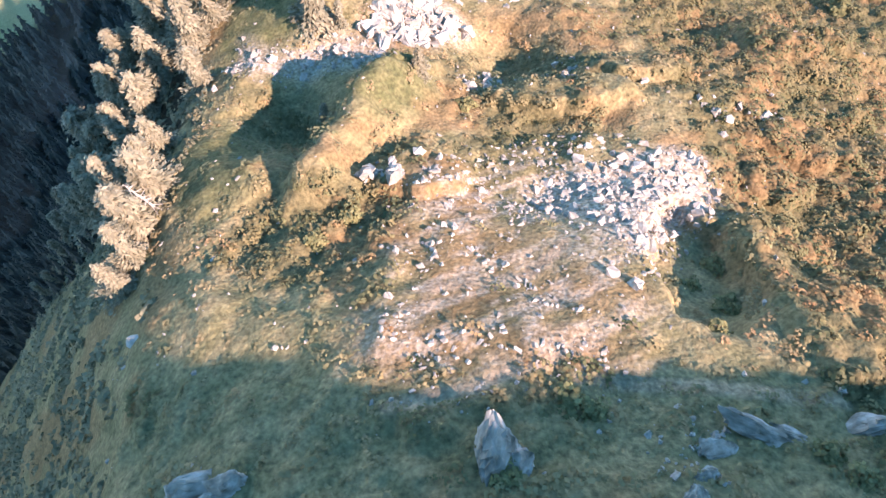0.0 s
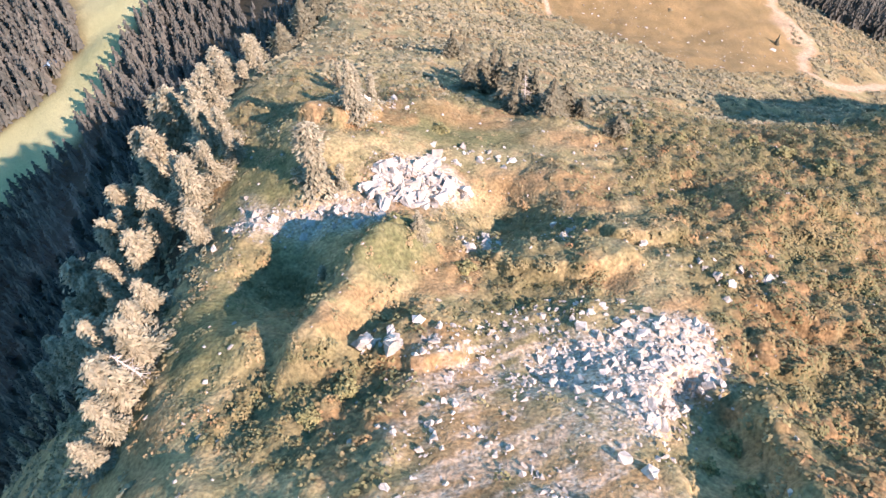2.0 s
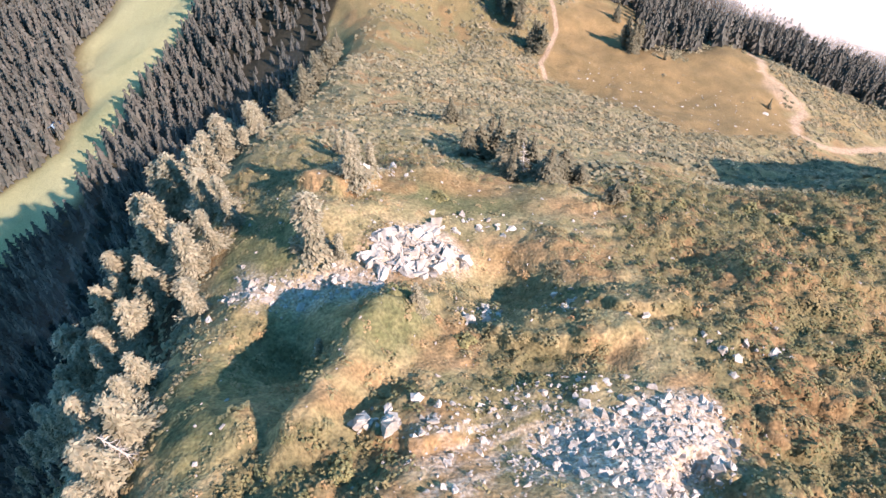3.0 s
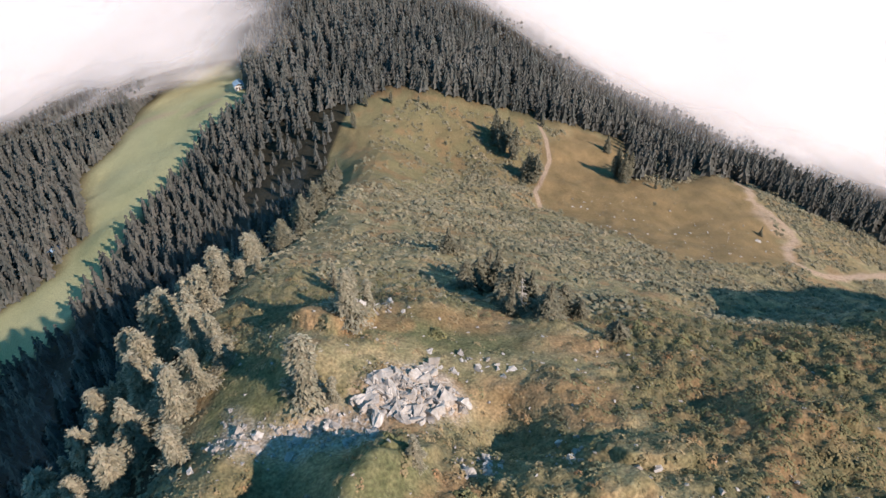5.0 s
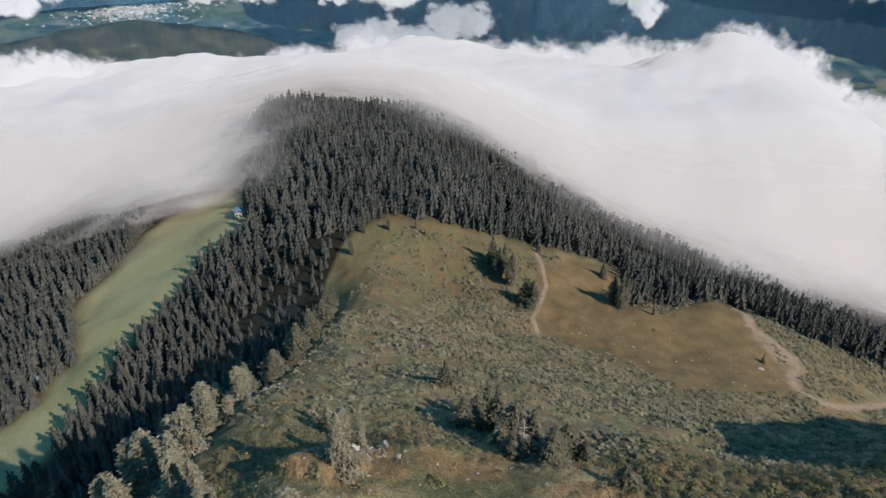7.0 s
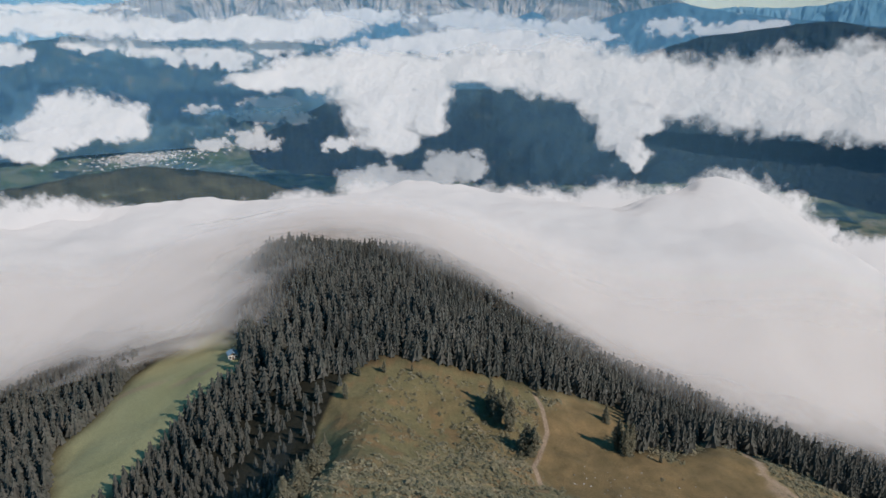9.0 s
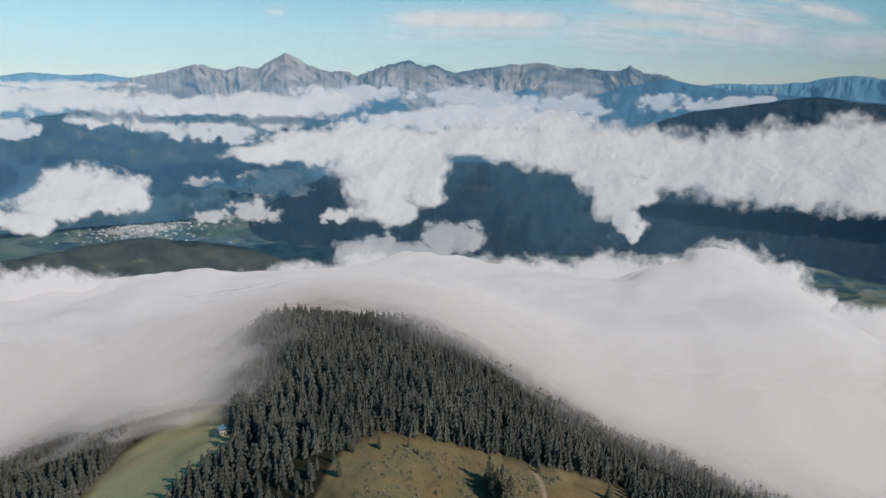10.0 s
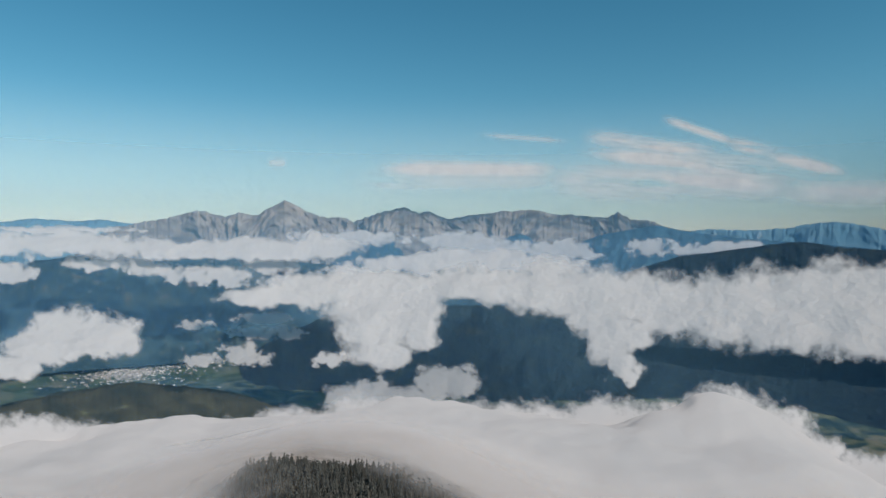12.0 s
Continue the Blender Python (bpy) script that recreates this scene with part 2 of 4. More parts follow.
PISTE = [(-108, 362), (-112, 352), (-129, 332), (-143, 312), (-155, 296), (-160, 282), (-160, 273), (-172, 240), (-190, 216), (-214, 203), (-330, 195), (-330, 235), (-240, 248), (-203, 266), (-201, 283),
         (-193, 291), (-199, 308), (-210, 328), (-212, 342), (-199, 356), (-192, 384), (-192, 420), (-178, 450), (-150, 455), (-130, 425), (-117, 380)]
PASTURE = [(50, 262), (44, 290), (60, 332), (75, 352), (114, 359), (101, 300), (120, 294), (176, 346), (168, 290), (165, 255), (150, 225), (93, 206), (73, 233)]
DOME = [(-46, 215), (-54, 290), (-50, 321), (-40, 348), (-28, 359), (60, 354), (50, 300), (30, 285), (0, 280), (-20, 240)]
OPEN = [(-46, 205), (-56, 290), (-50, 321), (-40, 348), (-28, 359), (-6, 356), (27, 357), (57, 352), (93, 361), (112, 356), (100, 300), (120, 294),
        (150, 318), (176, 348), (200, 300), (240, 285), (420, 330), (420, -100), (-46, -100)]
ROAD = [(178, 340), (163, 292), (170, 281), (174, 268), (172, 258), (163, 248), (157, 233), (164, 226), (181, 229), (219, 250), (260, 262)]
TRAIL = [(56, 348), (58, 331), (58, 310), (50, 285), (46, 276), (47, 262)]
GULLY_TRACKS = [[(-1, 17.5), (3, 18.5), (6.2, 19), (8, 20.5), (10, 23)], [(-4, 7.5), (2.1, 8.8), (4.1, 10.1), (7, 10.8)], [(9, 9.5), (13, 9.2), (17.4, 9), (26.6, 8)]]
SCREE = [(7, 30), (11, 33), (15, 34.5), (19, 36), (26, 35.5), (25.5, 28), (21, 26), (16, 21.5), (14, 24), (9, 28)]
GRAVEL = [(-5, 9), (-4, 24), (-2, 34), (8, 36), (14, 34), (18, 22), (13, 10)]
OUTCROP = [(-11, 61), (-8, 67.5), (-2, 70), (2.5, 64), (-2, 58.5), (-8, 59)]
RUBBLE = [(-28, 62), (-24, 58.5), (-19, 60), (-12, 60.5), (-7, 58), (-8, 54), (-13, 54.5), (-20, 53.5), (-25, 54), (-29, 57)]


SHORE = [(-1500, 450), (-387, 444), (-312, 436), (-260, 430), (-206, 414), (-184, 402), (-155, 396), (-134, 398), (-138, 430), (-142, 480), (-152, 540), (-146, 600), (-110, 632), (-60, 612), (-14, 560), (32, 515), (75, 490), (110, 465),
         (150, 450), (190, 438), (228, 425), (290, 420), (403, 455), (900, 520), (1500, 520)]


def forested(x, y):
    ex = np.interp(y, STATIONS, EDGE_X)
    flank = (x < ex - 3) & (y < 215) & (y > 42)
    return (flank | ((y >= 205) & ~inside(OPEN, x, y))) & ~inside(PISTE, x, y)


def axis(parts):
    out = []
    for a, b, step in parts:
        out += list(np.arange(a, b, step))
    return np.array(out + [parts[-1][1]])


def turf_zone(x, y):
    """Smooth green turf between the shrubs."""
    return np.maximum.reduce([ellipse(x, y, -7, 46, 6, 6), ellipse(x, y, -25, 36, 4.5, 10, 20), ellipse(x, y, -1, 80, 14, 6), ellipse(x, y, -27, 66, 6, 10)])


def cushion_height(x, y):
    """How tall the heath cushions stand: low on turf and gravel, tall on the shrubby slopes."""
    shrubby = np.maximum(1.4 * smooth(20, 32, x) * (1 - smooth(88, 110, y)), 0.8 * smooth(0.42, 0.6, fbm(x / 11, y / 11, 3, 31)))
    shrubby = np.maximum(shrubby, 1.5 * ellipse(x, y, -13, 25, 9, 6, -15))
    shrubby = np.maximum(shrubby, 0.55 * (1 - smooth(7, 12, y)))
    return (0.25 + 0.75 * shrubby) * (1 - 0.75 * turf_zone(x, y))


def heath_relief(x, y):
    near = 1 - smooth(90, 200, y)
    bare = np.maximum(zone(SCREE, x, y, 1.5), 0.7 * zone(GRAVEL, x, y, 3))
    tall = cushion_height(x, y)
    d, tag = domes(x / 1.9, y / 1.9, 5)
    e, _ = domes(x / 0.85, y / 0.85, 15)
    return near * (1 - 0.85 * bare) * tall * (0.9 * d * (0.3 + 0.7 * tag) + 0.24 * e) + near * (fbm(x / 2.2, y / 2.2, 3, 9) - 0.5) * 0.45


def surface_z(x, y):
    return ground_z(x, y) + heath_relief(np.asarray(x, float), np.asarray(y, float))


def build_ground():
    xs = axis([(-900, -500, 40), (-500, -120, 6), (-120, -60, 2), (-60, -34, 0.8), (-34, 60, 0.33), (60, 75, 0.5), (75, 110, 1.0), (110, 260, 3), (260, 900, 25)])
    ys = axis([(-400, -90, 20), (-90, -4, 2), (-4, 70, 0.33), (70, 92, 0.5), (92, 140, 0.8), (140, 330, 2.0), (330, 640, 5), (640, 1300, 25)])
    x, y = np.meshgrid(xs, ys)
    z = surface_z(x, y)
    ob = mesh_object("ground", np.stack([x, y, z], -1).reshape(-1, 3), grid_faces(len(xs), len(ys)), GROUND)
    tagged(ob, "steep mountain ridge of heath, dry grass and pale scree", "ground", kind="structure")
    red = smooth(0.54, 0.66, fbm(x / 9, y / 9, 4, 21)) * 0.5
    for ox, oy, rx, ry in ((13, 66, 9, 3), (-30, 53, 2.5, 4), (-11, 34, 4, 2), (23, 37.5, 2, 1.2), (46, 30, 6, 9), (60, 50, 8, 8), (8, 12, 5, 2), (-26, 18, 2, 3), (40, 58, 7, 4), (-27, 22, 2, 4), (2, 22, 6, 4), (10, 17, 5, 3), (-2, 12, 5, 2), (-8, 38, 3, 1.5), (-1, 33, 3, 2), (4, 84, 9, 3), (22, 78, 8, 3), (50, 66, 8, 5)):
        red = np.maximum(red, ellipse(x, y, ox, oy, rx, ry, 0, 0.8) * 0.55)
    meadow = np.maximum(zone(PASTURE, x, y, 6), 0.25 * zone(DOME, x, y, 10))
    meadow = np.maximum(meadow, 0.5 * smooth(0.5, 0.62, fbm(x / 18, y / 18, 3, 63)) * smooth(100, 150, y))
    wash = fbm((x * 0.9 + y * 0.43) / 9, (y * 0.9 - x * 0.43) / 0.9, 4, 88)
    piste = zone(PISTE, x, y, 5)
    scree = np.maximum.reduce([zone(SCREE, x, y, 1.5), 0.6 * zone(GRAVEL, x, y, 3) * smooth(0.42, 0.62, 0.6 * wash + 0.4 * fbm(x / 1.5, y / 1.5, 4, 8)), zone(OUTCROP, x, y, 2),
                               0.8 * zone(RUBBLE, x, y, 2)])
    track = np.maximum(1 - smooth(1.6, 2.8, line_distance(ROAD, x, y)), 1 - smooth(0.6, 1.6, line_distance(TRAIL, x, y)))
    track = np.maximum(track, 0.7 * ellipse(x, y, 166, 272, 7, 14, 10))
    track = np.maximum(track, 0.7 * (1 - smooth(0.5, 2.5, line_distance([(-191, 375), (-165, 374), (-137, 368), (-127, 379)], x, y))))
    for line in GULLY_TRACKS:
        track = np.maximum(track, 0.8 * (1 - smooth(0.25, 0.8, line_distance(line, x, y))))
    shrub = smooth(0.55, 1.0, cushion_height(x, y)) * 0.8 * (1 - smooth(85, 120, y))
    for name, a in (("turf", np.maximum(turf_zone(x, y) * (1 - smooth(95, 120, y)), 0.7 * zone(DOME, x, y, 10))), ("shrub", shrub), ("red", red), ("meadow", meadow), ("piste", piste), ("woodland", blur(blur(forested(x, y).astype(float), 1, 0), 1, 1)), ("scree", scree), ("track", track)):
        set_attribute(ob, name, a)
    return ob


build_ground()

# ---- plants ----
rng = np.random.default_rng(4)


def leaf_quads(centres, normals, size, rng):
    """One small quad for each centre, lying across its normal, turned at random."""
    n = len(centres)
    normals = normals / np.linalg.norm(normals, axis=1, keepdims=True)
    a = np.cross(normals, rng.normal(size=(n, 3)))
    a /= np.linalg.norm(a, axis=1, keepdims=True)
    b = np.cross(normals, a)
    s = (size * rng.uniform(0.6, 1.3, n))[:, None]
    return np.stack([centres - a * s - b * s * 0.5, centres + a * s * 0.4 - b * s * 0.8, centres + a * s + b * s * 0.4, centres - a * s * 0.3 + b * s * 0.7], 1).reshape(-1, 3)


def shrub_template(n, rng, flat=0.6, leaf=0.22, wild=0.45):
    """A rounded clump of leaf sprays of radius 1."""
    d = rng.normal(size=(n, 3))
    d[:, 2] = np.abs(d[:, 2])
    d /= np.linalg.norm(d, axis=1, keepdims=True)
    lump = 0.75 + 0.3 * np.sin(d[:, 0] * 4 + rng.uniform(0, 6)) * np.cos(d[:, 1] * 4 + rng.uniform(0, 6)) + rng.uniform(-0.12, 0.12, n)
    c = d * lump[:, None] * np.array([1, 1, flat])
    return leaf_quads(c, d * 0.55 + np.array([0, 0, 0.6]) + rng.normal(size=(n, 3)) * wild, leaf, rng)


def tier_tree(rng, tiers=5, spikes=5):
    """A spruce of height 1 for the far woods: jagged skirts of boughs one over another."""
    v, f = [], []
    for k in range(tiers):
        t = k / tiers
        r, z0, z1 = 0.17 * (1 - t) ** 0.8 + 0.012, 0.06 + 0.88 * t, 0.06 + 0.88 * t + 0.30 * (1 - t) + 0.06
        turn = rng.uniform(0, 6.28)
        base = len(v)
        for i in range(2 * spikes):
            a = turn + math.pi * i / spikes
            rr = r * (rng.uniform(0.8, 1.15) if i % 2 == 0 else rng.uniform(0.4, 0.6))
            v.append((rr * math.cos(a), rr * math.sin(a), z0 + (0 if i % 2 == 0 else 0.03) + rng.uniform(-0.015, 0.015)))
        v.append((0, 0, min(z1, 1.0)))
        f += [(base + i, base + (i + 1) % (2 * spikes), base + 2 * spikes) for i in range(2 * spikes)]
    return np.array(v), np.array(f)


def scatter(name, templates, faces, x, y, z, size, mat, rng, tall=None):
    """Many copies of a few templates joined into one mesh."""
    tall = size if tall is None else tall
    V, F, base = [], [], 0
    pick = rng.integers(0, len(templates), len(x))
    for k, (tv, tf) in enumerate(zip(templates, faces)):
        m = pick == k
        n = m.sum()
        a = rng.uniform(0, 6.283, n)
        c, s = np.cos(a)[:, None], np.sin(a)[:, None]
        vx = (tv[:, 0] * c - tv[:, 1] * s) * size[m][:, None] + x[m][:, None]
        vy = (tv[:, 0] * s + tv[:, 1] * c) * size[m][:, None] + y[m][:, None]
        vz = tv[:, 2] * tall[m][:, None] + z[m][:, None]
        V.append(np.stack([vx, vy, vz], -1).reshape(-1, 3))
        F.append((tf[None] + (np.arange(n) * len(tv))[:, None, None] + base).reshape(-1, tf.shape[1]))
        base += n * len(tv)
    return mesh_object(name, np.concatenate(V), np.concatenate(F), mat, shade=False)


def quad_faces(n):
    return np.arange(n * 4).reshape(-1, 4)


def leaf_material(name, stops, patch, tint=0.45):
    """Leaves: colour in patches at the size 1/patch, and each spray lighter or darker than the next."""
    m, nt, b = material(name, 0.75)
    col = ramp_noise(nt, patch, stops, 5).outputs[0]
    geo, cr = nt.nodes.new("ShaderNodeNewGeometry"), nt.nodes.new("ShaderNodeValToRGB")
    nt.links.new(geo.outputs["Random Per Island"], cr.inputs[0])
    cr.color_ramp.elements[0].color = (1 - tint, 1 - tint, 1 - tint, 1)
    cr.color_ramp.elements[1].color = (1 + tint, 1 + tint, 1 + tint, 1)
    clump = ramp_noise(nt, patch * 7, [(0.3, (0.72, 0.78, 0.72)), (0.7, (1.22, 1.14, 1.1))], 3).outputs[0]
    col = mixed(nt, 0.8, col, clump, "MULTIPLY")
    nt.links.new(mixed(nt, 1.0, col, cr.outputs[0], "MULTIPLY"), b.inputs["Base Color"])
    return m


HEATH = leaf_material("heath_leaves", [(0.3, (0.165, 0.16, 0.088)), (0.47, (0.225, 0.2, 0.112)), (0.58, (0.275, 0.212, 0.122)), (0.72, (0.34, 0.205, 0.112))], 0.1, 0.12)
ALPENROSE = leaf_material("dark_shrub_leaves", [(0.32, (0.115, 0.122, 0.062)), (0.5, (0.165, 0.152, 0.08)), (0.6, (0.215, 0.168, 0.09)), (0.7, (0.31, 0.17, 0.09))], 0.16, 0.12)
BUSH = leaf_material("bush_leaves", [(0.35, (0.15, 0.145, 0.096)), (0.55, (0.225, 0.205, 0.138)), (0.7, (0.29, 0.25, 0.172))], 0.09, 0.1)
CROWN = leaf_material("spruce_sprays", [(0.3, (0.17, 0.16, 0.115)), (0.7, (0.29, 0.27, 0.205))], 0.3, 0.3)
CROWN_DARK = leaf_material("dark_spruce_sprays", [(0.3, (0.1, 0.1, 0.072)), (0.7, (0.18, 0.17, 0.125))], 0.3, 0.25)
WOODS = leaf_material("far_spruce", [(0.3, (0.058, 0.064, 0.062)), (0.7, (0.108, 0.11, 0.102))], 0.03, 0.2)


def heath_shrubs():
    """Leafy coats on the heath cushions, one for each cushion, and stray tufts between them."""
    i, j = (q.ravel() for q in np.meshgrid(np.arange(-19, 43), np.arange(-2, 60)))
    cx, cy = (i + rnd(i, j, 5)) * 1.9, (j + rnd(i, j, 12)) * 1.9
    n = 2600
    x, y = np.concatenate([cx, rng.uniform(-34, 80, n)]), np.concatenate([cy, rng.uniform(0, 112, n)])
    r = np.concatenate([0.8 + 0.75 * rnd(i, j, 18), rng.uniform(0.3, 0.7, n)])
    ex = np.interp(y, STATIONS, EDGE_X)
    bare = np.maximum.reduce([zone(SCREE, x, y, 1.5), zone(OUTCROP, x, y, 1.5), zone(RUBBLE, x, y, 2), 0.9 * zone(GRAVEL, x, y, 3)])
    tall = cushion_height(x, y)
    keep = (rng.uniform(0, 1, len(x)) > bare) & (x > ex) & (rng.uniform(0, 1, len(x)) < 0.25 + tall)
    x, y, size, tall = x[keep], y[keep], r[keep], tall[keep]
    t = [shrub_template(84, rng, 0.5, 0.125, 0.2) for _ in range(6)]
    dark = tall + 0.5 * (fbm(x / 5, y / 5, 3, 35) - 0.5) > 0.8
    for m, mat, label in ((~dark, HEATH, "low green and rust heath shrubs covering the ridge"), (dark, ALPENROSE, "dense dark olive shrubs in rounded cushions on the ridge")):
        ob = scatter("heath_shrubs", t, [quad_faces(84)] * 6, x[m], y[m], surface_z(x[m], y[m]) - 0.4 * size[m], size[m], mat, rng, (size * (0.75 + 0.5 * tall))[m])
        tagged(ob, label, "shrubs", kind="stuff")


def slope_bushes():
    n = 32000
    x, y = rng.uniform(-45, 240, n), rng.uniform(95, 345, n)
    ex = np.interp(y, STATIONS, EDGE_X)
    open_ground = np.maximum(zone(PASTURE, x, y, 5) * 0.995, 0.5 * zone(DOME, x, y, 12))
    thick = smooth(0.34, 0.48, fbm(x / 25, y / 25, 4, 51)) * (1 - 0.6 * smooth(10, -30, x))
    keep = (x > ex) & (rng.uniform(0, 1, n) > open_ground) & (rng.uniform(0, 1, n) < 0.12 + 0.88 * thick) & (line_distance(ROAD, x, y) > 4) & (line_distance(TRAIL, x, y) > 2)
    x, y = x[keep], y[keep]
    size = (0.6 + 1.3 * rng.uniform(0, 1, len(x)) ** 2) * (0.7 + 0.6 * fbm(x / 15, y / 15, 2, 34))
    t = [shrub_template(26, rng, 0.8, 0.28, 0.28) for _ in range(5)]
    ob = scatter("alder_bushes", t, [quad_faces(26)] * 5, x, y, ground_z(x, y) - 0.2, size, BUSH, rng)
    tagged(ob, "grey-green alder and willow bushes on the slope", "bushes", kind="stuff")


def flank_scrub():
    """Low dark scrub and tall grass tussocks on the steep shaded side below the ridge's edge."""
    n = 6500
    x, y = rng.uniform(-110, -26, n), rng.uniform(-15, 75, n)
    keep = (x < np.interp(y, STATIONS, EDGE_X) + 1.5) & (rng.uniform(0, 1, n) < 0.25 + 0.75 * smooth(0.4, 0.6, fbm(x / 9, y / 9, 3, 53)))
    x, y = x[keep], y[keep]
    t = [shrub_template(30, rng, 0.7, 0.26, 0.5) for _ in range(4)]
    ob = scatter("flank_scrub", t, [quad_faces(30)] * 4, x, y, ground_z(x, y) - 0.3, rng.uniform(0.5, 1.3, len(x)), BUSH, rng)
    tagged(ob, "dark low scrub on the shaded mountain flank", "shrubs", kind="stuff")


def far_woods():
    n = 150000
    x, y = rng.uniform(-460, 330, n), rng.uniform(5, 760, n)
    keep = forested(x, y) & ~((x > -58) & (y < 118)) & (np.where(inside(SHORE + [(1500, 2000), (-1500, 2000)], x, y), line_distance(SHORE, x, y), 0) < np.where(x < -152, 30, np.where(x < -100, 1, 75))) & ~((x > -196) & (x < -112) & (y > 385) & (y < 520) & (x < -134))
    x, y = x[keep], y[keep]
    cell = {}
    for i, key in enumerate(zip(np.floor(x / np.where((y < 340) & (x > -150), 3.8, 4.7)).astype(int), np.floor(y / np.where((y < 340) & (x > -150), 3.8, 4.7)).astype(int))):
        cell.setdefault(key, i)
    k = np.array(sorted(cell.values()))
    x, y = x[k], y[k]
    h = rng.uniform(11, 20, len(x)) * np.where((y < 325) & (x > -150) & (x < -30), 0.72, 1.0) * (1 - 0.45 * (1 - smooth(60, 90, np.interp(y, STATIONS, EDGE_X) - x)) * (1 - smooth(270, 310, y))) * (0.8 + 0.4 * fbm(x / 30, y / 30, 2, 15))
    tt = [tier_tree(rng) for _ in range(6)]
    ob = scatter("spruce_forest", [a for a, _ in tt], [b for _, b in tt], x, y, ground_z(x, y) - 0.5, h * rng.uniform(0.95, 1.35, len(x)), WOODS, rng, h)
    tagged(ob, "dense dark green spruce forest on the mountain slopes", "forest", kind="stuff")


def bush(x, y, size):
    t = [shrub_template(260, rng, 0.8, 0.13, 0.3)]
    ob = scatter("bush", t, [quad_faces(260)], np.array([x]), np.array([y]), surface_z(np.array([x]), np.array([y])) - 0.2, np.array([size]), GREEN_BUSH, rng)
    tagged(ob, "leafy yellow-green bush on the steep heath", "bush", "bushes on the heath")


GREEN_BUSH = leaf_material("green_bush_leaves", [(0.3, (0.13, 0.135, 0.065)), (0.7, (0.24, 0.22, 0.11))], 0.8, 0.3)
for bx, by, bs in ((8, 7.5, 1.7), (9.6, 7.0, 1.2), (3.5, 2.9, 1.3), (23.4, 4.2, 1.5), (24.8, 2.8, 1.3), (20.5, 14, 1.3), (23, 17, 1.5), (21, 19.5, 1.2), (24, 22, 1.4), (-12, 24, 1.2), (-9, 27, 1.3), (46, 30, 1.7), (50, 44, 1.5),
                   (62, 76, 2.2), (58, 82, 2.0), (54, 86, 1.8), (-6, 52, 1.6), (2, 45, 1.4), (-1, 79, 1.6), (34, 88, 1.9), (40, 84, 1.7)):
    bush(bx, by, bs)
heath_shrubs()
slope_bushes()
flank_scrub()
far_woods()


# ---- far country and clouds ----
PX, PITCH, YAW = 1197.3, radians(-1.41), radians(-1.42)
EYE = Vector((1.73, 19.85, 1.77))


def bearing(px, py):
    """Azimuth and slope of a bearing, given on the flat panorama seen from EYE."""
    v = Matrix.Rotation(YAW, 3, "Z") @ (Matrix.Rotation(PITCH, 3, "X") @ Vector(((px - 784) / PX, 1, (441 - py) / PX)))
    return math.atan2(v.x, v.y), v.z / math.hypot(v.x, v.y)


def ridge(name, skyline, r, depth, base, mat, label, rough=14.0, crest=5.0, seed=0, rows=34, wide=420, grain=190.0):
    """A mountain range along a skyline, at the distance r, whose front runs down to the height base."""
    az, el = zip(*[bearing(*p) for p in skyline])
    a = np.linspace(az[0], az[-1], wide)
    top = EYE.z + np.interp(a, az, el) * r
    top = top + (fbm(a * r / 60, a * 0, 5, seed, 0.65) - 0.5) * crest * 2.4 - np.abs(fbm(a * r / 34, a * 0 + 5, 4, seed + 2, 0.6) - 0.5) * crest * 3.5 + crest * 0.4
    taper = np.minimum(1, np.minimum(np.arange(wide), np.arange(wide)[::-1]) / (wide * 0.1))
    top = base + (top - base) * (0.1 + 0.9 * np.sin(taper * math.pi / 2))
    V = []
    for k in range(rows + 1):
        t = k / rows
        if k == 0:
            d, z = np.full(wide, r + 130.0), np.full(wide, base)
        else:
            s = (k - 1) / (rows - 1)
            z = top + (base - top) * s
            lean = (top - z) * (0.9 if rough > 50 else 0.5) * np.sin(a * r / 150 + seed + 2 * fbm(a * r / 400, a * 0, 2, seed + 8))
            g = np.abs(fbm((a * r + lean) / grain, (z + 700) / grain * 0.8, 6, seed + 5, 0.58) - 0.5) * 2
            d = r - depth * s - (0.45 - g) * rough * 4 * min(1, s * 14 + 0.12)
        V.append(np.stack([EYE.x + d * np.sin(a), EYE.y + d * np.cos(a), z], -1))
    ob = mesh_object(name, np.concatenate(V), grid_faces(wide, rows + 1)[:, ::-1], mat)
    return tagged(ob, label, "mountain", kind="structure")


def country_material(name, stops, scale, rock=None, rock_scale=0.02, bump=0.0):
    m, nt, b = material(name, 0.95)
    col = ramp_noise(nt, scale, stops, 7, distortion=0.6).outputs[0]
    if rock:
        col = mixed(nt, ramp_noise(nt, rock_scale, [(0.63, (0, 0, 0)), (0.72, (0.8, 0.8, 0.8))], 6).outputs[0], col, rock)
    nt.links.new(col, b.inputs["Base Color"])
    if bump:
        bumped(nt, b, scale * 3, bump, 8.0)
    return m


FAR_ROCK = country_material("far_limestone", [(0.3, (0.2, 0.175, 0.15)), (0.5, (0.34, 0.3, 0.265)), (0.7, (0.48, 0.43, 0.385))], 0.009, bump=0.45)
# distance haze is mixed into the next two slope colours
FAR_HAZE_BLUE = country_material("far_haze_blue_slopes", [(0.3, (0.03, 0.10, 0.16)), (0.7, (0.06, 0.15, 0.22))], 0.006, bump=0.5)
FAR_HAZE_PALE = country_material("far_haze_pale_slopes", [(0.3, (0.10, 0.24, 0.34)), (0.7, (0.18, 0.34, 0.44))], 0.006, bump=0.5)
